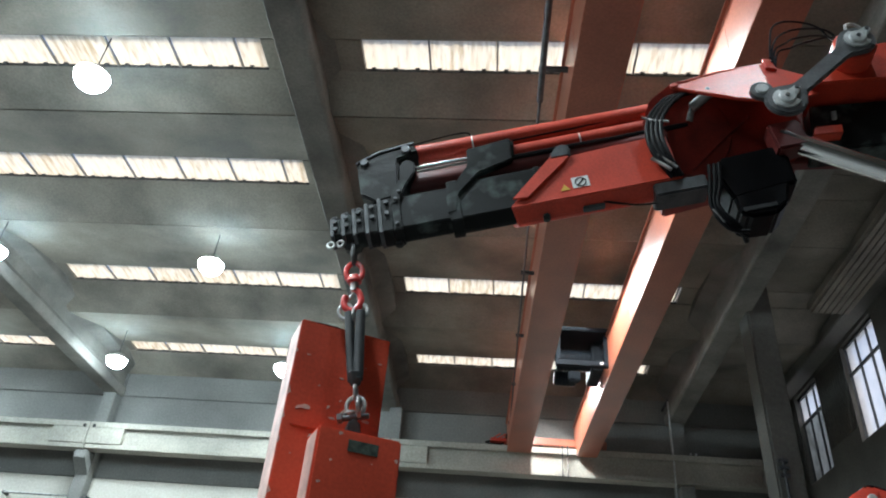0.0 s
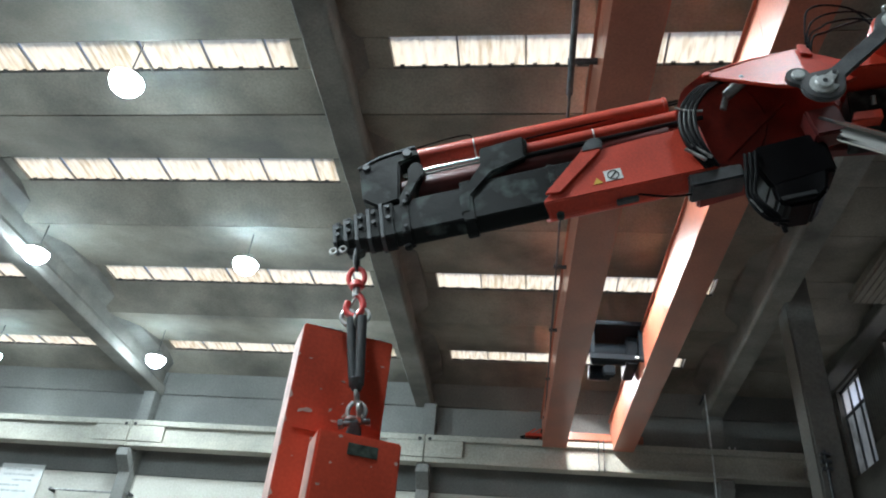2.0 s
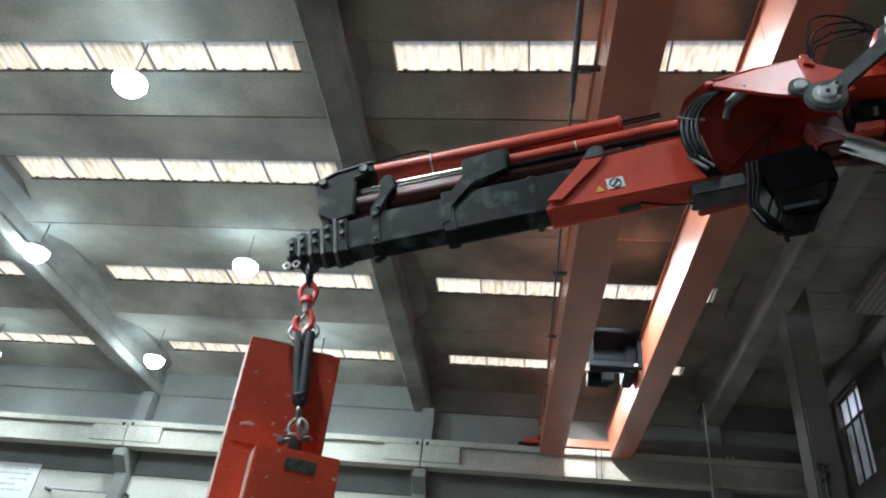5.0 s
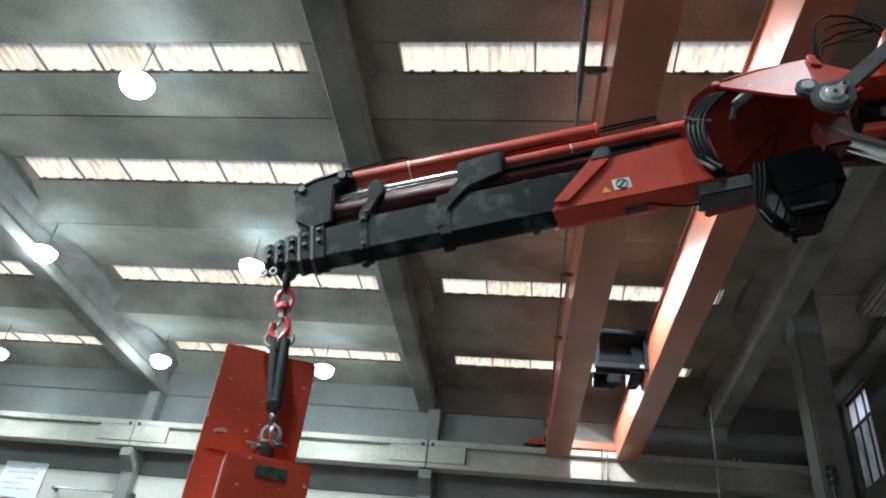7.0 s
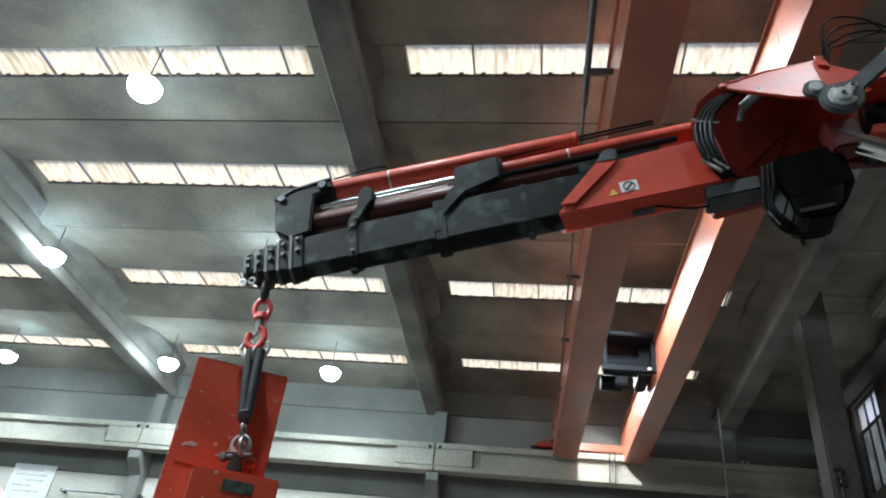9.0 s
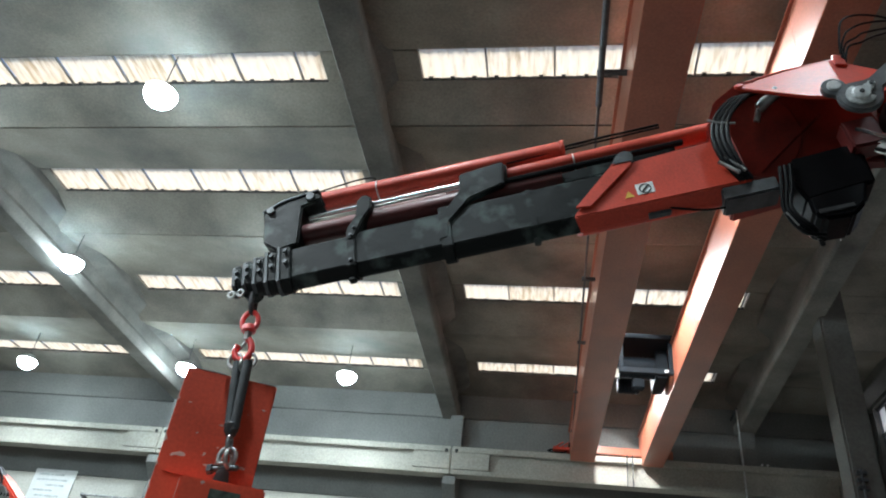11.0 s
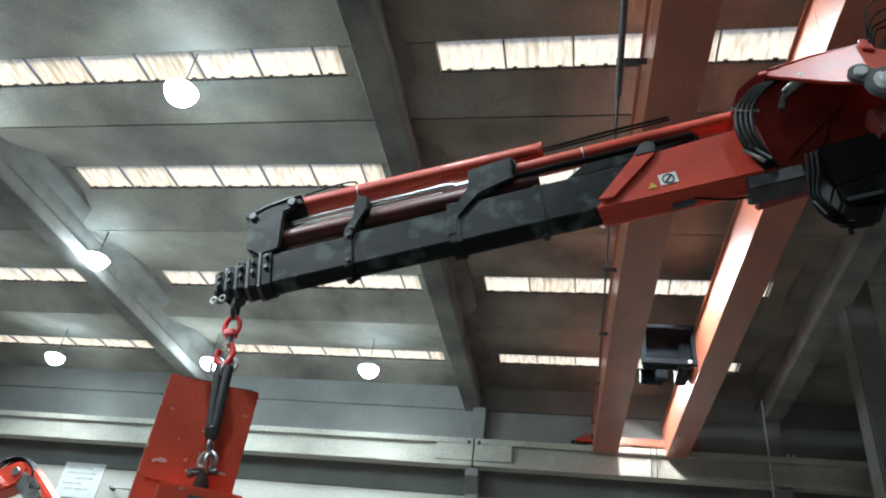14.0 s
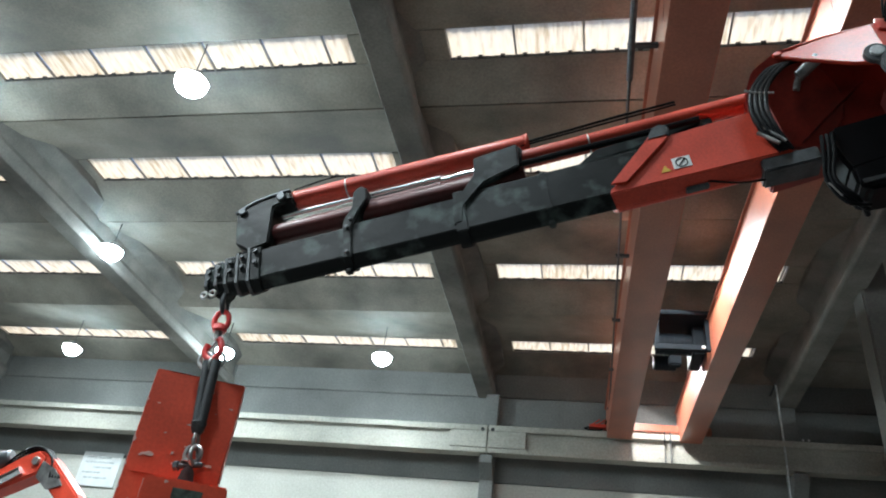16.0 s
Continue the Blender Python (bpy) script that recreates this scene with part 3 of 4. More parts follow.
def loading_crane():
    c = thing("loading_crane", "red knuckle-boom truck crane with a black telescopic jib", "crane", at=crane_pose(12.5))
    # red outer box
    o = part("outer_box", outer_box_mesh(), RED, c, "glossy red outer boom box")
    part("reinforcing_plate", prism([(0.445, -0.045), (0.13, 0.26), (0.03, 0.27), (0.03, 0.21), (0.35, -0.06)], 0.002, 0.02, 0.004), RED, o, "scuffed red reinforcing plate")
    part("roller_bracket", prism([(0.17, 0.22), (0.02, 0.22), (0.0, 0.30), (0.05, 0.34), (0.10, 0.32)], -0.08, 0.025, 0.012), DARKSTEEL, o)
    part("lower_lip", box(-0.12, 0.02, -0.10, -0.05, -0.175, -0.15, 0.006), DARKSTEEL, o)
    s = part("sticker", box(-0.055, 0.055, 0.0015, 0.003, -0.04, 0.045), WHITE, o, "white warning sticker with a struck-out ring")
    part("ring_mark", ring((0, 0.003, 0.002), 0.034, 0.004), INK, s)
    part("slash", prism([(-0.027, 0.02), (-0.02, 0.027), (0.027, -0.02), (0.02, -0.027)], 0.003, 0.006), INK, s)
    part("warning_triangle", prism([(0.075, -0.045), (0.135, -0.045), (0.105, 0.005)], 0.0015, 0.003), YELLOW, o, "yellow warning triangle sticker")
    part("guide_housing", prism([(0.60, 0.19), (0.60, 0.29), (0.46, 0.385), (-0.3, 0.42), (-0.3, 0.19)], -0.20, -0.115, 0.012), BLACK, o, "black cable guide housing")
    # first black section, with its cylinder and clamp
    s1 = part("first_section", section(0.0, 1.32, 0.222, -0.15, 0.17, -0.014), BLACK, c, "matt black outer telescopic section")
    part("end_collar", section(1.29, 1.365, 0.235, -0.172, 0.20, 0.002), BLACK, s1)
    part("mid_collar", section(0.74, 0.785, 0.228, -0.16, 0.185, -0.006), BLACK, s1)
    part("guide_shoe", box(0.745, 0.79, -0.10, -0.05, -0.195, -0.15, 0.008), BLACK, s1)
    part("clamp_arm", prism([(0.88, 0.50), (1.19, 0.47), (1.20, 0.33), (1.375, 0.10), (1.375, -0.05), (1.315, -0.05), (1.295, 0.08), (1.14, 0.235), (0.90, 0.30)], -0.05, 0.006, 0.010), BLACK, s1, "black cylinder clamp")
    part("clamp_block", prism([(0.86, 0.53), (1.17, 0.50), (1.17, 0.35), (0.88, 0.37)], -0.17, -0.052, 0.012), BLACK, s1)
    part("cylinder_barrel", rod((0.9, -0.15, 0.475), (-0.80, -0.15, 0.475), 0.066, seg=28), RED, s1, "red hydraulic cylinder tube", True)
    part("barrel_ring", rod((0.415, -0.15, 0.475), (0.405, -0.15, 0.475), 0.0675, seg=28), WHITE, s1)
    part("cylinder_hose", hose([(0.9, -0.06, 0.365), (0.5, -0.06, 0.365), (0.1, -0.07, 0.37), (-0.3, -0.09, 0.39)], 0.022), RUBBER, s1, "", True)
    part("hose_guide", hose([(0.86, -0.1, 0.585), (0.55, -0.1, 0.59), (0.2, -0.1, 0.60), (-0.2, -0.1, 0.60)], 0.009), RUBBER, s1, "", True)
    part("hose_guide", hose([(0.86, -0.1, 0.56), (0.55, -0.1, 0.565), (0.2, -0.1, 0.57), (-0.2, -0.1, 0.575)], 0.007), RUBBER, s1, "", True)
    # second black section
    s2 = part("second_section", section(0.35, 2.0, 0.205, -0.132, 0.152, -0.024), BLACK, c, "black middle telescopic section")
    part("end_collar", section(1.985, 2.04, 0.218, -0.15, 0.18, -0.01), BLACK, s2)
    part("guide_shoe", box(2.0, 2.05, -0.11, -0.06, -0.175, -0.14, 0.008), BLACK, s2)
    part("bracket", prism([(2.045, 0.12), (1.99, 0.12), (1.93, 0.26), (1.86, 0.36), (1.86, 0.47), (1.96, 0.46), (1.97, 0.33), (2.04, 0.22)], -0.16, -0.006, 0.010), BLACK, s2)
    part("rod_eye", rod((1.91, -0.15, 0.45), (1.91, -0.01, 0.45), 0.040, seg=20, bv=0.008), BLACK, s2, "", True)
    for x, z in ((2.01, 0.155), (1.985, 0.215), (2.015, -0.05)):
        part("bolt", rod((x, -0.006, z), (x, 0.008, z), 0.013, seg=6), DARKSTEEL, s2)
    part("piston_rod", rod((1.9, -0.15, 0.475), (0.8, -0.15, 0.475), 0.027, seg=24), CHROME, s2, "polished chrome piston rod", True)
    part("rod_guard", rod((1.9, -0.11, 0.385), (1.35, -0.11, 0.38), 0.040, seg=16), DARKRED, s2, "", True)
    # inner section, upper cylinder, stacked collars at the tip
    s3 = part("inner_section", section(0.75, 2.55, 0.192, -0.122, 0.138, -0.034), BLACK, c, "black inner telescopic section")
    part("cylinder_barrel", rod((2.36, -0.15, 0.635), (0.58, -0.15, 0.605), 0.072, seg=32), RED, s3, "red upper hydraulic cylinder tube", True)
    part("barrel_ring", rod((1.90, -0.15, 0.628), (1.89, -0.15, 0.628), 0.0735, seg=32), WHITE, s3)
    part("barrel_end", rod((0.58, -0.15, 0.605), (0.55, -0.15, 0.604), 0.078, seg=32, bv=0.006), RED, s3, "", True)
    part("piston_rod", rod((2.45, -0.13, 0.50), (1.2, -0.13, 0.485), 0.020, seg=20), CHROME, s3, "polished chrome piston rod", True)
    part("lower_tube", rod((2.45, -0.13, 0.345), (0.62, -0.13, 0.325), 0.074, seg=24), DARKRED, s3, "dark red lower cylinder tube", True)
    part("hose_line", hose([(2.3, -0.1, 0.70), (2.05, -0.1, 0.725), (1.92, -0.1, 0.715), (1.90, -0.12, 0.69)], 0.006), RUBBER, s3)
    hb = part("head_bracket", prism([(2.70, 0.26), (2.71, 0.545), (2.66, 0.575), (2.55, 0.60), (2.30, 0.63), (2.28, 0.56), (2.36, 0.53), (2.42, 0.52), (2.45, 0.20), (2.60, 0.175)], -0.22, -0.02, 0.012), BLACK, s3, "black cylinder head bracket")
    part("head_flap", prism([(2.715, 0.535), (2.72, 0.55), (2.56, 0.618), (2.30, 0.648), (2.295, 0.63), (2.55, 0.60)], -0.23, -0.01, 0.004), DARKSTEEL, hb)
    part("head_pin", rod((2.36, -0.02, 0.585), (2.36, 0.0, 0.585), 0.035, seg=18, bv=0.006), DARKSTEEL, hb, "", True)
    part("head_pin", rod((2.655, -0.02, 0.535), (2.655, -0.002, 0.535), 0.03, seg=18, bv=0.006), DARKSTEEL, hb, "", True)
    xs = [2.50, 2.60, 2.69, 2.775, 2.85, 2.925]
    for i in range(5):
        k = i * 0.02
        e = part("tip_collar", section(xs[i], xs[i + 1] - 0.012, 0.205 - k * 1.0, -0.14 + k * 0.7, 0.165 - k * 0.5, -0.02 - k * 0.25), BLACK, s3, "black stepped end collar")
        part("flange", section(xs[i + 1] - 0.03, xs[i + 1] - 0.006, 0.215 - k * 1.0, -0.147 + k * 0.7, 0.18 - k * 0.5, -0.012 - k * 0.25, None, 0.003), DARKSTEEL, e)
        for z in (0.15 - k * 0.9, 0.06 - k * 0.5):
            part("bolt", rod((xs[i] + 0.035, -0.03 - k / 4, z), (xs[i] + 0.035, -0.002 - k / 4, z), 0.016, seg=6), DARKSTEEL, e)
        part("top_pad", box(xs[i] + 0.02, xs[i] + 0.06, -0.12, -0.05, 0.20 - k, 0.222 - k, 0.006), DARKSTEEL, e)
    part("tip_lug", prism([(2.72, -0.05), (2.86, -0.05), (2.835, -0.12), (2.786, -0.145), (2.735, -0.12)], -0.145, -0.075, 0.006), BLACK, s3)
    for x in (2.86, 2.925):
        part("eye", ring((x, -0.06, -0.085), 0.022, 0.010), STEEL, s3, "small steel eye", True)
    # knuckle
    # Knuckle plates: shade below the cover is put into their red.
    k = part("knuckle_plate", prism([(-0.50, 0.25), (-0.52, 0.45), (-0.62, 0.62), (-0.82, 0.72), (-1.30, 0.62), (-1.55, 0.30), (-1.50, 0.08), (-1.35, 0.0), (-0.95, -0.03), (-0.55, -0.06)], -0.28, -0.07, 0.012), SHADEDRED, c, "red knuckle joint side plate with shade put into its colour")
    part("drum_disc", rod((-0.80, -0.07, 0.32), (-0.80, -0.045, 0.32), 0.28, seg=48, bv=0.006), SHADEDRED, k, "", True)
    part("rib", prism([(-0.62, 0.02), (-0.66, 0.0), (-1.22, 0.36), (-1.20, 0.39)], -0.07, -0.03, 0.004), SHADEDRED, k)
    part("rib", prism([(-0.60, 0.10), (-0.62, 0.07), (-0.95, -0.04), (-1.0, -0.02)], -0.045, -0.015, 0.004), SHADEDRED, k)
    part("sensor", rod((-0.86, -0.03, 0.475), (-1.0, 0.02, 0.53), 0.034, seg=16, bv=0.006), STEEL, k, "small metal angle sensor", True)
    part("sensor_cap", rod((-0.83, -0.04, 0.40), (-0.88, -0.03, 0.50), 0.022, seg=12, bv=0.004), STEEL, k, "", True)
    for ob in (k, *k.children):  # the side plates lean in towards the bottom
        for v in ob.data.vertices:
            v.co.y -= (0.475 - v.co.z) * 0.36
    cover = part("cover_plate", prism([(-0.785, 0.655), (-0.80, 0.69), (-1.12, 0.745), (-1.42, 0.755), (-1.30, 0.28), (-1.20, 0.265), (-1.10, 0.33)], 0.045, 0.075, 0.006), RED, c, "red knuckle cover plate")
    part("folded_wing", prism([(-1.418, 0.755), (-1.47, 0.755), (-1.82, 0.60), (-1.78, 0.46), (-1.58, 0.32), (-1.298, 0.28)], 0.045, 0.075, 0.004), RED, cover)
    part("nose_boss", rod((-0.80, 0.06, 0.672), (-0.80, 0.09, 0.672), 0.028, seg=18, bv=0.005), RED, cover, "", True)
    part("lug", prism([(-1.42, 0.66), (-1.50, 0.65), (-1.53, 0.79), (-1.50, 0.82), (-1.46, 0.81)], 0.075, 0.10, 0.006), RED, cover)
    part("edge_fold", prism([(-0.80, 0.69), (-0.80, 0.705), (-1.12, 0.762), (-1.47, 0.772), (-1.47, 0.755), (-1.12, 0.745)], -0.3, 0.085, 0.003), RED, cover)
    for j, (top, out, low) in enumerate(((1.075, -1.78, 0.86), (1.01, -1.83, 0.80), (0.955, -1.80, 0.74), (0.93, -1.87, 0.70))):
        part("hose", hose([(-1.48 - 0.02 * j, 0.03 - 0.04 * j, 0.74), (-1.52 - 0.025 * j, 0.04 - 0.03 * j, 0.86), (-1.60 - 0.03 * j, 0.04 - 0.03 * j, top - 0.05), (out + 0.05, 0.02 - 0.03 * j, top), (out - 0.13, -0.02, (top + low) / 2 + 0.05), (out - 0.2, -0.05, low)], 0.0075), RUBBER, cover, "black hydraulic hose", True)
    for ob in (cover, *[o for o in cover.children if not o.name.startswith("hose")]):  # the cover leans back, its lower edge stands out
        for v in ob.data.vertices:
            if v.co.y > -0.1:
                fold = -1.30 - 0.25 * (v.co.z - 0.28)
                v.co.y += (0.5 - v.co.z) * 0.38 - 0.38 * max(0.0, fold - v.co.x)
    # Added sheet closing a bright gap; its dark red stands for shade.
    part("inner_web", prism([(-1.05, 0.62), (-1.05, 0.10), (-1.80, -0.06), (-1.85, 0.52)], -0.32, -0.24, 0.008), DARKRED, c, "dark red filler that stands for shade inside the knuckle")
    # link arm with rounded ends
    def bar(p, q, r0, r1, waist):
        d = Vector((q[0] - p[0], q[1] - p[1]))
        a = math.atan2(d.y, d.x)
        pts = []
        for cx, cz, r, s in ((p[0], p[1], r0, a + math.pi), (q[0], q[1], r1, a)):
            for i in range(13):
                w = s - radians(115) + radians(230) * i / 12
                pts.append((cx + r * math.cos(w), cz + r * math.sin(w)))
            u = (-math.sin(a) * waist * (1 if s == a else -1), math.cos(a) * waist * (1 if s == a else -1))
            f = 0.2
            n0, n1 = (p, q) if s != a else (q, p)
            for g in (f, 1 - f):
                pts.append((n0[0] + (n1[0] - n0[0]) * g + u[0], n0[1] + (n1[1] - n0[1]) * g + u[1]))
        return pts
    arm = part("link_arm", prism(bar((-1.314, 0.153), (-1.918, 0.545), 0.125, 0.115, 0.052), 0.20, 0.24, 0.010), GREYPAINT, c, "grey steel link arm", True)
    for x, z in ((-1.314, 0.153), (-1.918, 0.545)):
        part("keeper_plate", prism(bar((x, z), (x - 0.085, z + 0.065), 0.082, 0.024, 0.03), 0.239, 0.252, 0.003), ZINC, arm, "pale zinc keeper plate", True)
        part("pin", rod((x, 0.24, z), (x, 0.272, z), 0.052, seg=28, bv=0.006), ZINC, arm, "round steel pin head", True)
        part("pin_bolt", rod((x - 0.085, 0.25, z + 0.065), (x - 0.085, 0.264, z + 0.065), 0.013, seg=6), DARKSTEEL, arm)
        part("grease_cap", rod((x, 0.27, z), (x, 0.279, z), 0.014, seg=10), DARKSTEEL, arm)
    part("hook_wire", hose([(-1.90, 0.22, 0.65), (-1.92, 0.22, 0.71), (-1.97, 0.22, 0.70), (-2.0, 0.22, 0.64)], 0.010), STEEL, arm)
    sl = part("short_link", prism(bar((-1.228, 0.305), (-1.314, 0.19), 0.072, 0.08, 0.06), 0.165, 0.198, 0.008), GREYPAINT, c, "grey steel short link", True)
    part("pin", rod((-1.228, 0.195, 0.305), (-1.228, 0.218, 0.305), 0.040, seg=22, bv=0.005), ZINC, sl, "", True)
    part("clevis", box(-1.42, -1.22, -0.08, 0.06, -0.08, 0.14, 0.015), DARKRED, c, "dark red rod clevis")
    part("piston_rod", rod((-1.28, 0.0, 0.06), (-3.2, 0.0, -1.61), 0.062, seg=32), CHROME, c, "thick polished chrome lift rod", True)
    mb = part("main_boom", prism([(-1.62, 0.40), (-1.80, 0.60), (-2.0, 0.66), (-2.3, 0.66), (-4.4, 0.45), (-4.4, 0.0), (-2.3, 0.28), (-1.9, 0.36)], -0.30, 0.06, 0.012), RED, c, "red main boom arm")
    part("boss", rod((-1.918, 0.06, 0.545), (-1.918, 0.20, 0.545), 0.13, seg=36, bv=0.006), RED, mb, "", True)
    # Black here stands for the shade beneath the main boom.
    part("lower_web", prism([(-1.50, -0.02), (-1.62, 0.36), (-4.4, -0.05), (-4.4, -0.7), (-2.3, -0.12)], -0.28, -0.10, 0.01), BLACK, mb, "lower web, its shade put in as black")
    part("red_tab", prism([(-1.50, 0.04), (-1.68, 0.02), (-1.70, 0.09), (-1.54, 0.11)], -0.1, -0.02, 0.006), RED, mb)
    part("grease_nipple", rod((-1.72, -0.1, 0.2), (-1.72, -0.06, 0.24), 0.016, seg=10), STEEL, mb)
    # hoses and black valve block under the knuckle
    for j in range(4):
        part("hose", hose([(-0.84 - 0.03 * j, -0.02, 0.61), (-0.70 - 0.035 * j, 0.02, 0.555), (-0.55 - 0.032 * j, 0.04, 0.40), (-0.49 - 0.03 * j, 0.04, 0.22), (-0.50 - 0.028 * j, 0.03, 0.05), (-0.56 - 0.02 * j, 0.0, -0.10)], 0.015), RUBBER, c, "black hydraulic hose", True)
    part("hose_clip", hose([(-0.66, 0.045, 0.33), (-0.56, 0.05, 0.36), (-0.50, 0.055, 0.40)], 0.008), STEEL, c)
    part("hose_end", rod((-0.47, 0.03, 0.06), (-0.56, 0.03, -0.06), 0.012, seg=10), STEEL, c)
    part("hose_end", rod((-0.51, 0.035, 0.08), (-0.60, 0.03, -0.05), 0.010, seg=10), STEEL, c)
    part("grey_block", box(-0.76, -0.43, -0.18, -0.01, -0.21, -0.105, 0.010), DARKSTEEL, c, "dark grey bracket block")
    vb = part("valve_box", prism([(-0.82, -0.10), (-0.86, -0.34), (-1.27, -0.30), (-1.30, 0.02), (-0.88, 0.0)], -0.26, -0.01, 0.02), RUBBER, c, "black hose bundle and valve box")
    part("lower_guard", prism([(-0.86, -0.32), (-0.85, -0.45), (-0.90, -0.50), (-1.06, -0.51), (-1.15, -0.44), (-1.22, -0.28)], -0.24, 0.005, 0.02), RUBBER, vb, "black rubber guard")
    part("guard_strip", box(-1.08, -0.88, 0.003, 0.012, -0.46, -0.43, 0.003), DARKSTEEL, vb)
    for j in range(3):
        part("hose", hose([(-0.80 - 0.03 * j, 0.0, -0.06), (-0.75 - 0.03 * j, 0.025 - 0.01 * j, -0.22), (-0.70 - 0.02 * j, 0.025, -0.40), (-0.75 - 0.03 * j, 0.01, -0.56), (-0.86, -0.05 * j, -0.60)], 0.012 + 0.002 * j), RUBBER, vb, "", True)
    part("hose_end", rod((-0.70, 0.03, -0.42), (-0.735, 0.02, -0.52), 0.008, seg=8), STEEL, vb)
    part("hose_tail", hose([(-0.45, -0.10, -0.20), (-0.30, -0.08, -0.195), (-0.12, -0.06, -0.14), (-0.04, -0.05, -0.10)], 0.007), RUBBER, o)
    return c, s1, s2, s3


CRANE, STAGE_1, STAGE_2, STAGE_3 = loading_crane()


# ---- lifting tackle and the weight ----
def tackle():
    """Hangs from its origin down to 0.98 m below it, along -z."""
    c = thing("lifting_tackle", "red swivel hook, steel shackles and black round slings", "lifting gear")
    c.scale = (1.09, 1.09, 1.09)
    part("top_shackle", ring((0, 0, -0.01), 0.036, 0.015, "x", 1, 2.0), DARKSTEEL, c, "dark steel chain link", True)
    part("top_block", box(-0.045, 0.045, -0.03, 0.03, 0.03, 0.09, 0.012), BLACK, c)
    sw = part("swivel", ring((0, 0, -0.14), 0.048, 0.016, "y", 1, 1.35), SWIVEL, c, "red enamelled swivel link", True)
    part("collar", rod((0, 0, -0.215), (0, 0, -0.165), 0.045, 0.036, seg=18, bv=0.008), SWIVEL, sw, "", True)
    part("neck", rod((0, 0, -0.27), (0, 0, -0.215), 0.024, seg=14), STEEL, c, "", True)
    part("hook", hose([(0, 0, -0.25), (0.028, 0, -0.29), (0.035, 0, -0.35), (0, 0, -0.40), (-0.045, 0, -0.385), (-0.06, 0, -0.34), (-0.05, 0, -0.30)], 0.02, 10), SWIVEL, c, "red lifting hook", True)
    part("latch", hose([(0.0, 0, -0.28), (-0.03, 0.01, -0.31), (-0.05, 0, -0.34)], 0.008), STEEL, c)
    for x, z in ((-0.05, -0.40), (0.035, -0.405)):
        part("ring", ring((x, 0, z), 0.038, 0.011, "y", 1, 1.2), STEEL, c, "steel sling ring", True)
    part("sling", hose([(-0.030, 0, -0.41), (-0.028, 0.0, -0.55), (-0.022, 0, -0.72), (-0.015, 0, -0.83)], 0.027, 12), SLING, c, "black padded round sling", True)
    part("sling", hose([(0.036, -0.02, -0.42), (0.030, -0.02, -0.55), (0.022, -0.015, -0.72), (0.014, -0.01, -0.83)], 0.028, 12), SLING, c, "black padded round sling", True)
    part("ring", ring((-0.005, 0.02, -0.43), 0.045, 0.010, "x", 1, 1.0), STEEL, c, "steel sling ring", True)
    part("keeper_chain", hose([(-0.06, 0, -0.33), (-0.085, 0.01, -0.38), (-0.075, 0.01, -0.44), (-0.04, 0.02, -0.46)], 0.007), STEEL, c)
    part("sleeve", rod((0, -0.005, -0.79), (0, -0.005, -0.86), 0.046, 0.026, 16, 0.006), DARKSTEEL, c, "", True)
    part("link", ring((0, 0, -0.895), 0.026, 0.011, "x", 1, 1.6), STEEL, c, "", True)
    part("shackle", ring((0.0, 0.0, -0.975), 0.047, 0.012, "y", 1, 1.1), STEEL, c, "bright steel bow shackle", True)
    part("shackle_link", ring((0.02, -0.02, -0.99), 0.045, 0.012, "x", 1, 1.0), STEEL, c, "", True)
    part("shackle_link", ring((-0.025, 0.02, -1.01), 0.035, 0.010, "z", 1, 1.0), STEEL, c, "", True)
    part("shackle_nut", rod((-0.095, 0, -1.035), (-0.07, 0, -1.035), 0.028, seg=6), DARKSTEEL, c)
    part("shackle_pin", rod((-0.075, 0, -1.035), (0.07, 0, -1.035), 0.017, seg=12, bv=0.004), DARKSTEEL, c, "", True)
    return c


TACKLE = tackle()
LOAD_YAW = 26


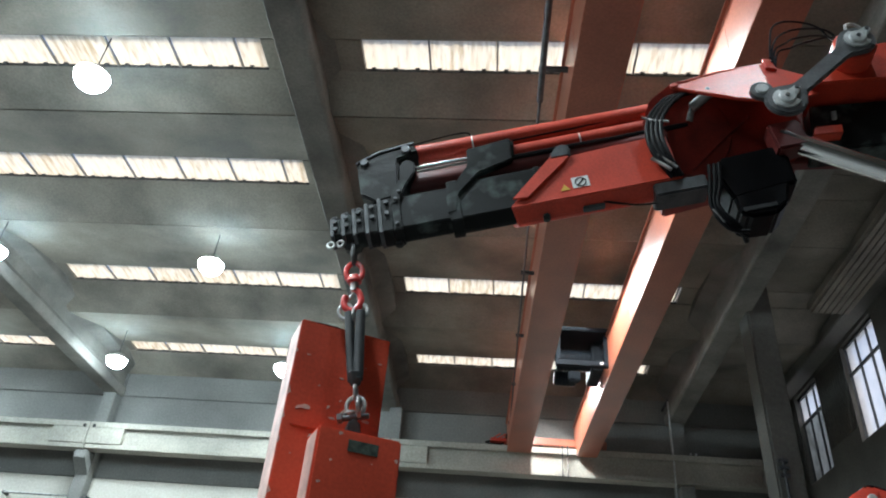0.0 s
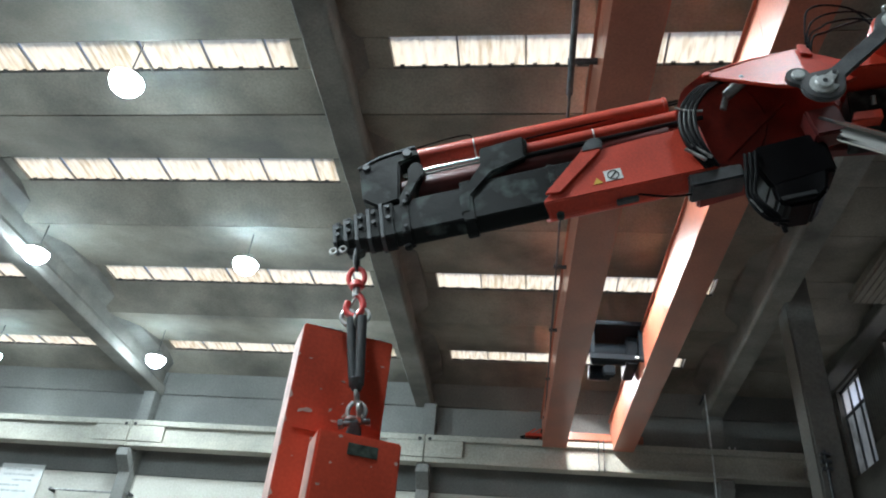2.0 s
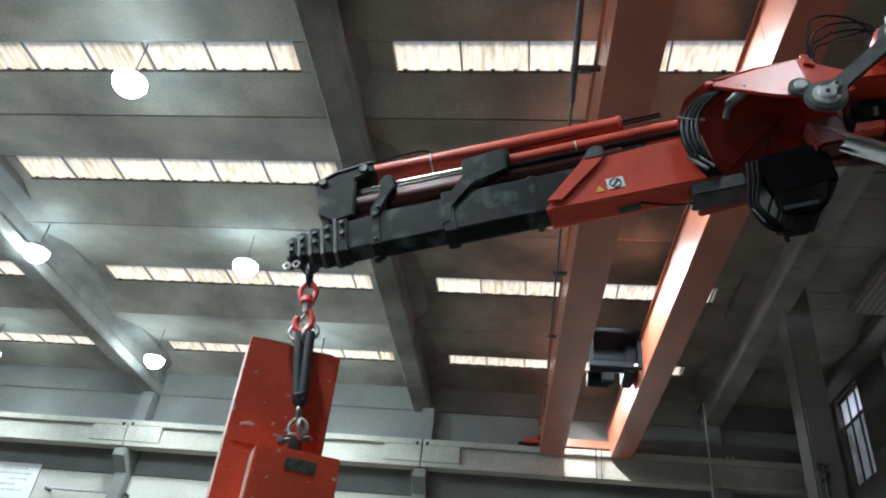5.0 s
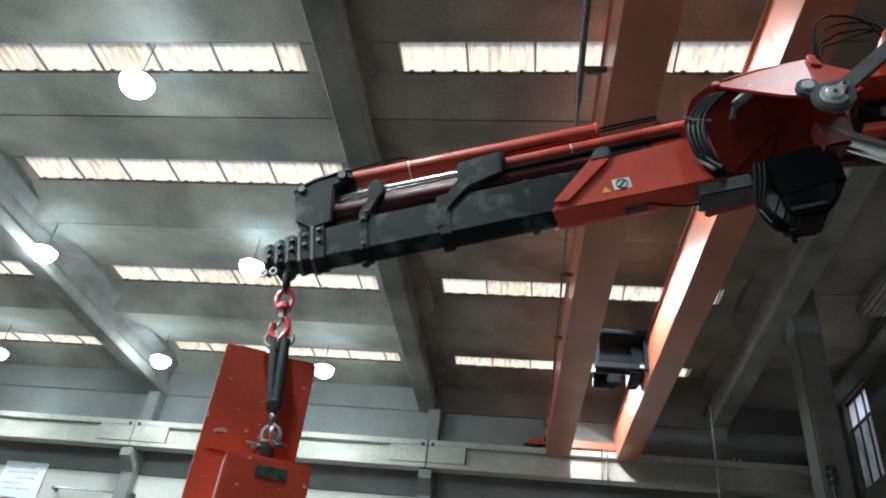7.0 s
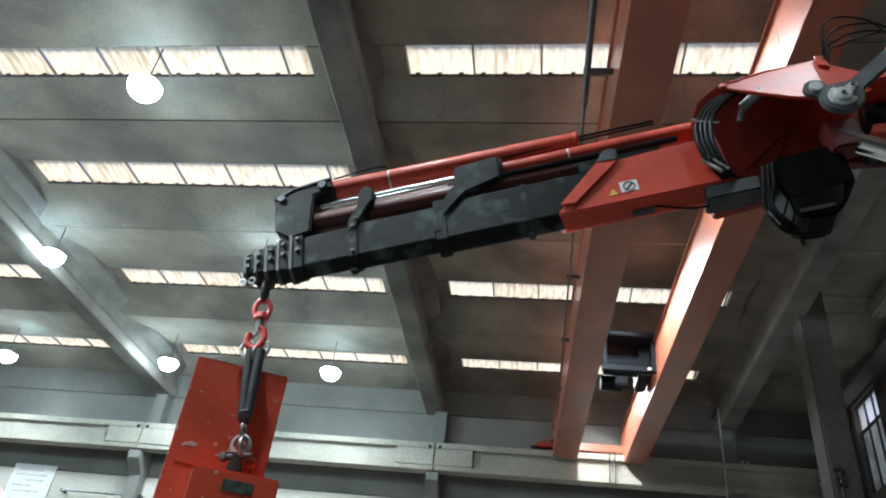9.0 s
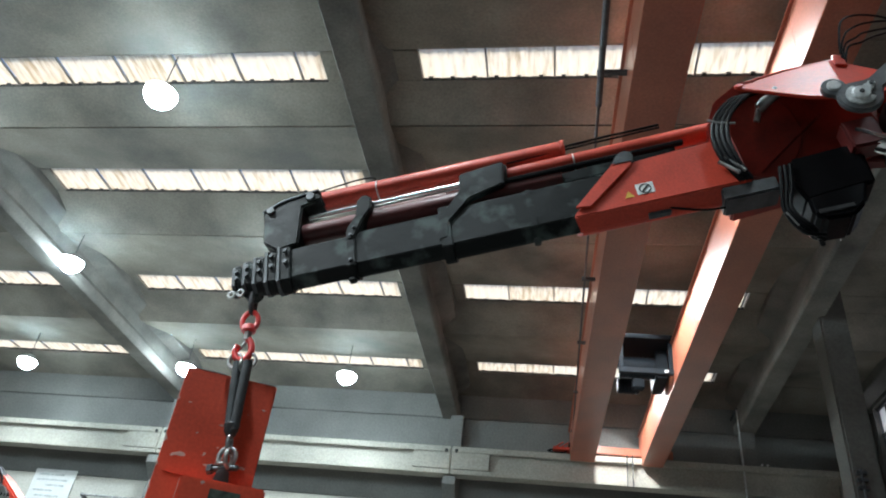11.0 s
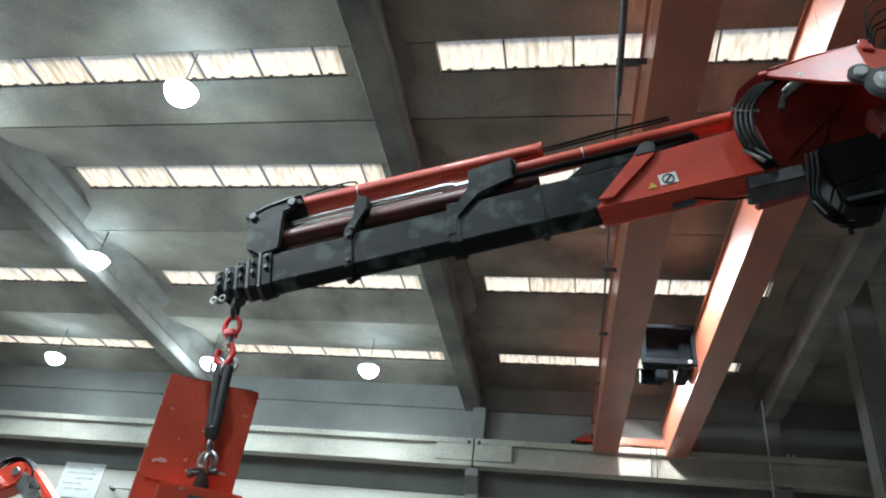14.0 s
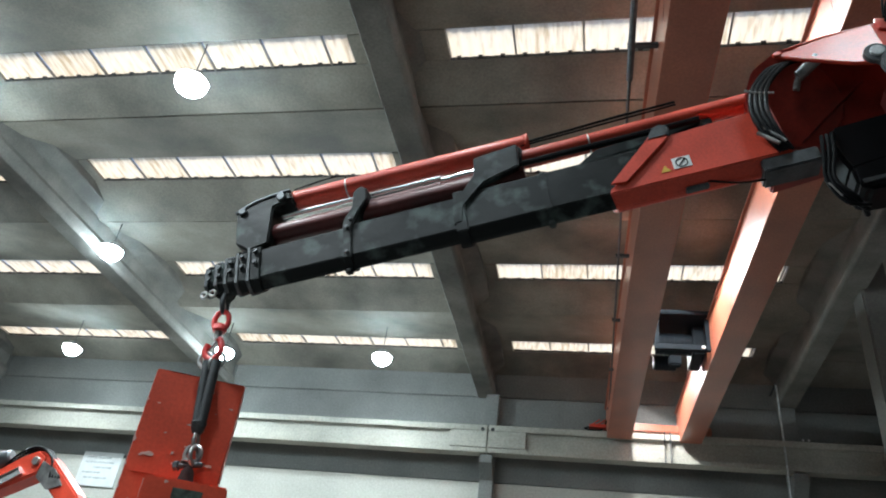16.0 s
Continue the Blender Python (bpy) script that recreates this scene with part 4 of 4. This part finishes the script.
def weight():
    """Red steel test weight; its origin is the lifting eye."""
    c = thing("test_weight", "red painted steel test weight with scuffed edges", "weight")
    p = part("back_plate", prism([(-0.375, -1.4), (0.186, -1.4), (0.186, 0.572), (-0.375, 0.572)], 0.12, 0.42, 0.006), LOADRED, c, "tall red steel plate")
    # Pale sheet over the whole left side: lamp light put into its colour.
    part("worn_edge", box(-0.379, -0.3745, 0.135, 0.405, -1.38, 0.56), LOADEDGE, p, "pale side face, lamp light put into its colour")
    part("top_scar", box(-0.30, -0.14, 0.1185, 0.40, 0.5715, 0.575), STEEL, p, "bare worn steel edge")
    part("top_scar", box(0.06, 0.15, 0.1185, 0.40, 0.5715, 0.575), STEEL, p, "bare worn steel edge")
    rng = random.Random(5)
    for x, z, s in ((-0.27, 0.03, 1.2), (-0.10, 0.0, 0.7), (0.1, 0.02, 0.8), (-0.2, -0.12, 0.6), (-0.08, 0.25, 0.5), (-0.3, 0.35, 0.4), (0.14, 0.4, 0.5)):
        pts = [(x + s * 0.036 * math.cos(k) * rng.uniform(0.5, 1.1), z + s * 0.013 * math.sin(k) * rng.uniform(0.5, 1.2)) for k in (0, 0.8, 1.6, 2.4, 3.2, 4.0, 4.8, 5.6)]
        part("chip", prism(pts, 0.1175, 0.1195), LOADEDGE, p)
    for i in range(26):
        x, z, s = rng.uniform(-0.36, 0.17), rng.uniform(-0.6, 0.55), rng.uniform(0.15, 0.5)
        lean = rng.uniform(0.2, 1.6)
        pts = [(x + s * (0.03 * math.cos(k) + 0.02 * math.sin(k) * lean) * rng.uniform(0.4, 1.2), z + s * 0.035 * lean * math.sin(k) * rng.uniform(0.4, 1.2)) for k in (0, 0.9, 1.8, 2.7, 3.6, 4.5, 5.4)]
        part("scuff", prism(pts, 0.1180, 0.1196), LOADEDGE, p)
    for i in range(9):
        z = -1.2 + 0.19 * i + rng.uniform(-0.05, 0.05)
        part("edge_chip", prism([(-0.379, z), (-0.379, z + rng.uniform(0.03, 0.09)), (-0.379 + rng.uniform(0.008, 0.022), z + 0.02)], 0.1165, 0.1197), LOADEDGE, p)
    part("weld_line", box(-0.33, 0.17, 0.113, 0.121, -0.085, -0.075, 0.002), LOADRED, p)
    b = part("front_block", box(-0.215, 0.255, -0.12, 0.118, -1.4, -0.135, 0.010), LOADRED, c, "red front block")
    # The block's left side gets the same painted lamp light.
    part("worn_edge", box(-0.2195, -0.2155, -0.10, 0.10, -1.2, -0.16), LOADEDGE, b, "pale side face, lamp light put into its colour")
    for i in range(12):
        x, z, s = rng.uniform(-0.20, 0.24), rng.uniform(-0.7, -0.15), rng.uniform(0.15, 0.45)
        pts = [(x + s * 0.03 * math.cos(k) * rng.uniform(0.4, 1.2), z + s * 0.03 * math.sin(k) * rng.uniform(0.4, 1.2)) for k in (0, 0.9, 1.8, 2.7, 3.6, 4.5, 5.4)]
        part("scuff", prism(pts, -0.1216, -0.1198), LOADEDGE, b)
    part("rating_plate", box(-0.045, 0.125, -0.125, -0.1205, -0.25, -0.185, 0.002), GREENPLATE, b, "dark metal rating plate")
    part("lifting_eye", prism([(-0.05, -0.137), (0.05, -0.137), (0.035, -0.05), (0, -0.02), (-0.035, -0.05)], -0.02, 0.02, 0.006), DARKSTEEL, c)
    return c


LOAD = weight()


# ---- parked cranes, sign and small things ----
def parked_crane(name, label, x, y, z, turn, flip=1):
    """A folded loading crane on its column; z is the height of its elbow."""
    c = thing(name, label, "crane", "parked cranes", at=Matrix.Translation((x, y, 0)) @ pose(0, 0, 0, 0, 0, turn))
    part("base", box(-0.9, 0.9, -0.7, 0.7, 0, 0.9, 0.04), DARKSTEEL, c, "dark steel base frame")
    part("column", rod((-0.9, 0, 0.9), (-0.9, 0, z - 0.55), 0.20, 0.17, 24), RED, c, "red slewing column", True)
    low = part("lower_arm", prism([(-1.1, z - 0.62), (-0.85, z - 0.70), (0.1, z - 0.22), (0.16, z - 0.02), (0.02, z + 0.06), (-0.16, z - 0.02)], -0.13, 0.13, 0.02), RED, c, "orange-red lower arm")
    up = part("upper_arm", prism([(-0.05, z + 0.02), (0.08, z + 0.06), (0.22, z - 0.02), (0.72, z - 0.42), (0.80, z - 0.60), (0.60, z - 0.62), (0.30, z - 0.38), (0.02, z - 0.22)], -0.11, 0.15, 0.02), RED, c, "orange-red folded upper arm")
    part("side_plate", prism([(0.12, z - 0.06), (0.34, z - 0.16), (0.50, z - 0.34), (0.30, z - 0.40), (0.10, z - 0.26)], -0.135, -0.115, 0.008), STEEL, up, "pale grey side plate")
    for k in range(4):
        part("hose", hose([(-0.42 + 0.05 * k, -0.10, z - 0.20), (-0.22 + 0.03 * k, -0.12 + 0.03 * k, z + 0.02), (-0.02 + 0.02 * k, -0.10 + 0.03 * k, z + 0.10), (0.20, -0.1 + 0.03 * k, z - 0.02), (0.30 + 0.04 * k, -0.13, z - 0.26)], 0.016), RUBBER, low, "black hydraulic hose", True)
    part("cylinder", rod((-0.75, -0.16, z - 0.62), (-0.1, -0.16, z - 0.20), 0.05, seg=18), CHROME, low, "chrome lift rod", True)
    part("pod", rod((-0.62, -0.05, z - 0.12), (-0.38, -0.05, z - 0.02), 0.11, 0.09, 20, 0.02), DARKSTEEL, c, "dark grey tank", True)
    part("pin", rod((0.04, -0.17, z - 0.08), (0.04, 0.18, z - 0.08), 0.05, seg=20, bv=0.008), STEEL, c, "", True)
    part("spout", box(0.72, 0.98, -0.05, 0.05, z - 0.48, z - 0.44, 0.01), BLACK, up)
    return c


parked_crane("parked_crane", "orange-red folded loading crane with black hoses", -6.62, 8.0, 3.80, 0)
parked_crane("parked_crane", "red folded loading crane by the side wall", 3.95, 8.0, 4.20, 160)


def wall_sign():
    c = thing("notice_board", "white notice board with faded grey lines of text", "sign", at=Matrix.Translation((-14.3, BACK - 0.03, 6.8)))
    part("board", box(-0.65, 0.65, -0.02, 0.02, -0.5, 0.5, 0.008), WHITE, c)
    for k, (a, b) in enumerate(((-0.5, 0.3), (-0.5, 0.45), (-0.2, 0.4), (-0.5, 0.1), (-0.4, 0.35))):
        part("text_bar", box(a, b, -0.026, -0.0205, 0.32 - 0.15 * k, 0.37 - 0.15 * k), ZINC, c)


wall_sign()


def wall_rail():
    c = thing("wall_pipe", "thin grey pipe on stand-offs along the wall", "pipe", at=Matrix.Translation((-12.0, BACK - 0.2, 6.62)))
    part("pipe", rod((-1.15, 0, 0), (1.15, 0, 0), 0.03, seg=12), STEEL, c, "", True)
    for x in (-1.15, 1.15):
        part("stand_off", rod((x, 0, 0), (x, 0.2, 0), 0.05, seg=12), DARKSTEEL, c)


wall_rail()

for x in (1.72, 1.86):
    pipe = thing("wall_conduit", "thin dark conduit down the runway beam", "pipe", "runway conduits", at=Matrix.Translation((x, BACK - 0.36 - 0.44, 7.74)))
    part("pipe", rod((0, 0, 0), (0, 0, 0.82), 0.014, seg=8), DARKSTEEL, pipe)
    part("clip", box(-0.03, 0.03, -0.02, 0.03, 0.56, 0.60), DARKSTEEL, pipe)
for x in (5.20, 5.34):
    tagged(part("reflector", rod((x, BACK - 0.03, 8.81), (x, BACK - 0.005, 8.81), 0.03, seg=10), WHITE), "small white round reflector on the wall", "reflector", "wall reflectors")

cable = thing("drop_cable", "thin pale cable hanging down along the end wall", "cable", at=Matrix.Translation((4.55, BACK - 0.75, 0)))
part("wire", hose([(0.0, 0, 10.0), (0.01, 0, 8.5), (-0.01, 0, 6.0), (0, 0, 2.0)], 0.022), ZINC, cable, "", True)
part("bracket", box(-0.025, 0.025, -0.03, 0.75, 9.98, 10.02, 0.008), DARKSTEEL, cable)


def motions():
    """The jib telescopes out while its load swings along beneath the tip."""
    rig = [(t, crane_pose(t, dx, dz)) for t, dx, dz in DRIFT]
    walk(CRANE, rig)
    walk(STAGE_1, [(t, pose(a, 0, 0)) for t, a, b in STAGE])
    walk(STAGE_2, [(t, pose(0.6 * a + 0.4 * b, 0, 0)) for t, a, b in STAGE])
    walk(STAGE_3, [(t, pose(b, 0, 0)) for t, a, b in STAGE])
    tips = [m @ Vector((2.786 + b, -0.11, -0.14)) for (t, m), (_, a, b) in zip(rig, STAGE)]
    hang = []
    for p, (t, x, y, z) in zip(tips, HOOK):
        down = Vector((x, y, z)) - p
        hang.append((t, Matrix.Translation(p) @ Vector((0, 0, -1)).rotation_difference(down).to_matrix().to_4x4()))
    walk(TACKLE, hang)
    walk(LOAD, [(t, pose(x, y, z - 0.028, 0, 0, LOAD_YAW)) for t, x, y, z in HOOK])


motions()
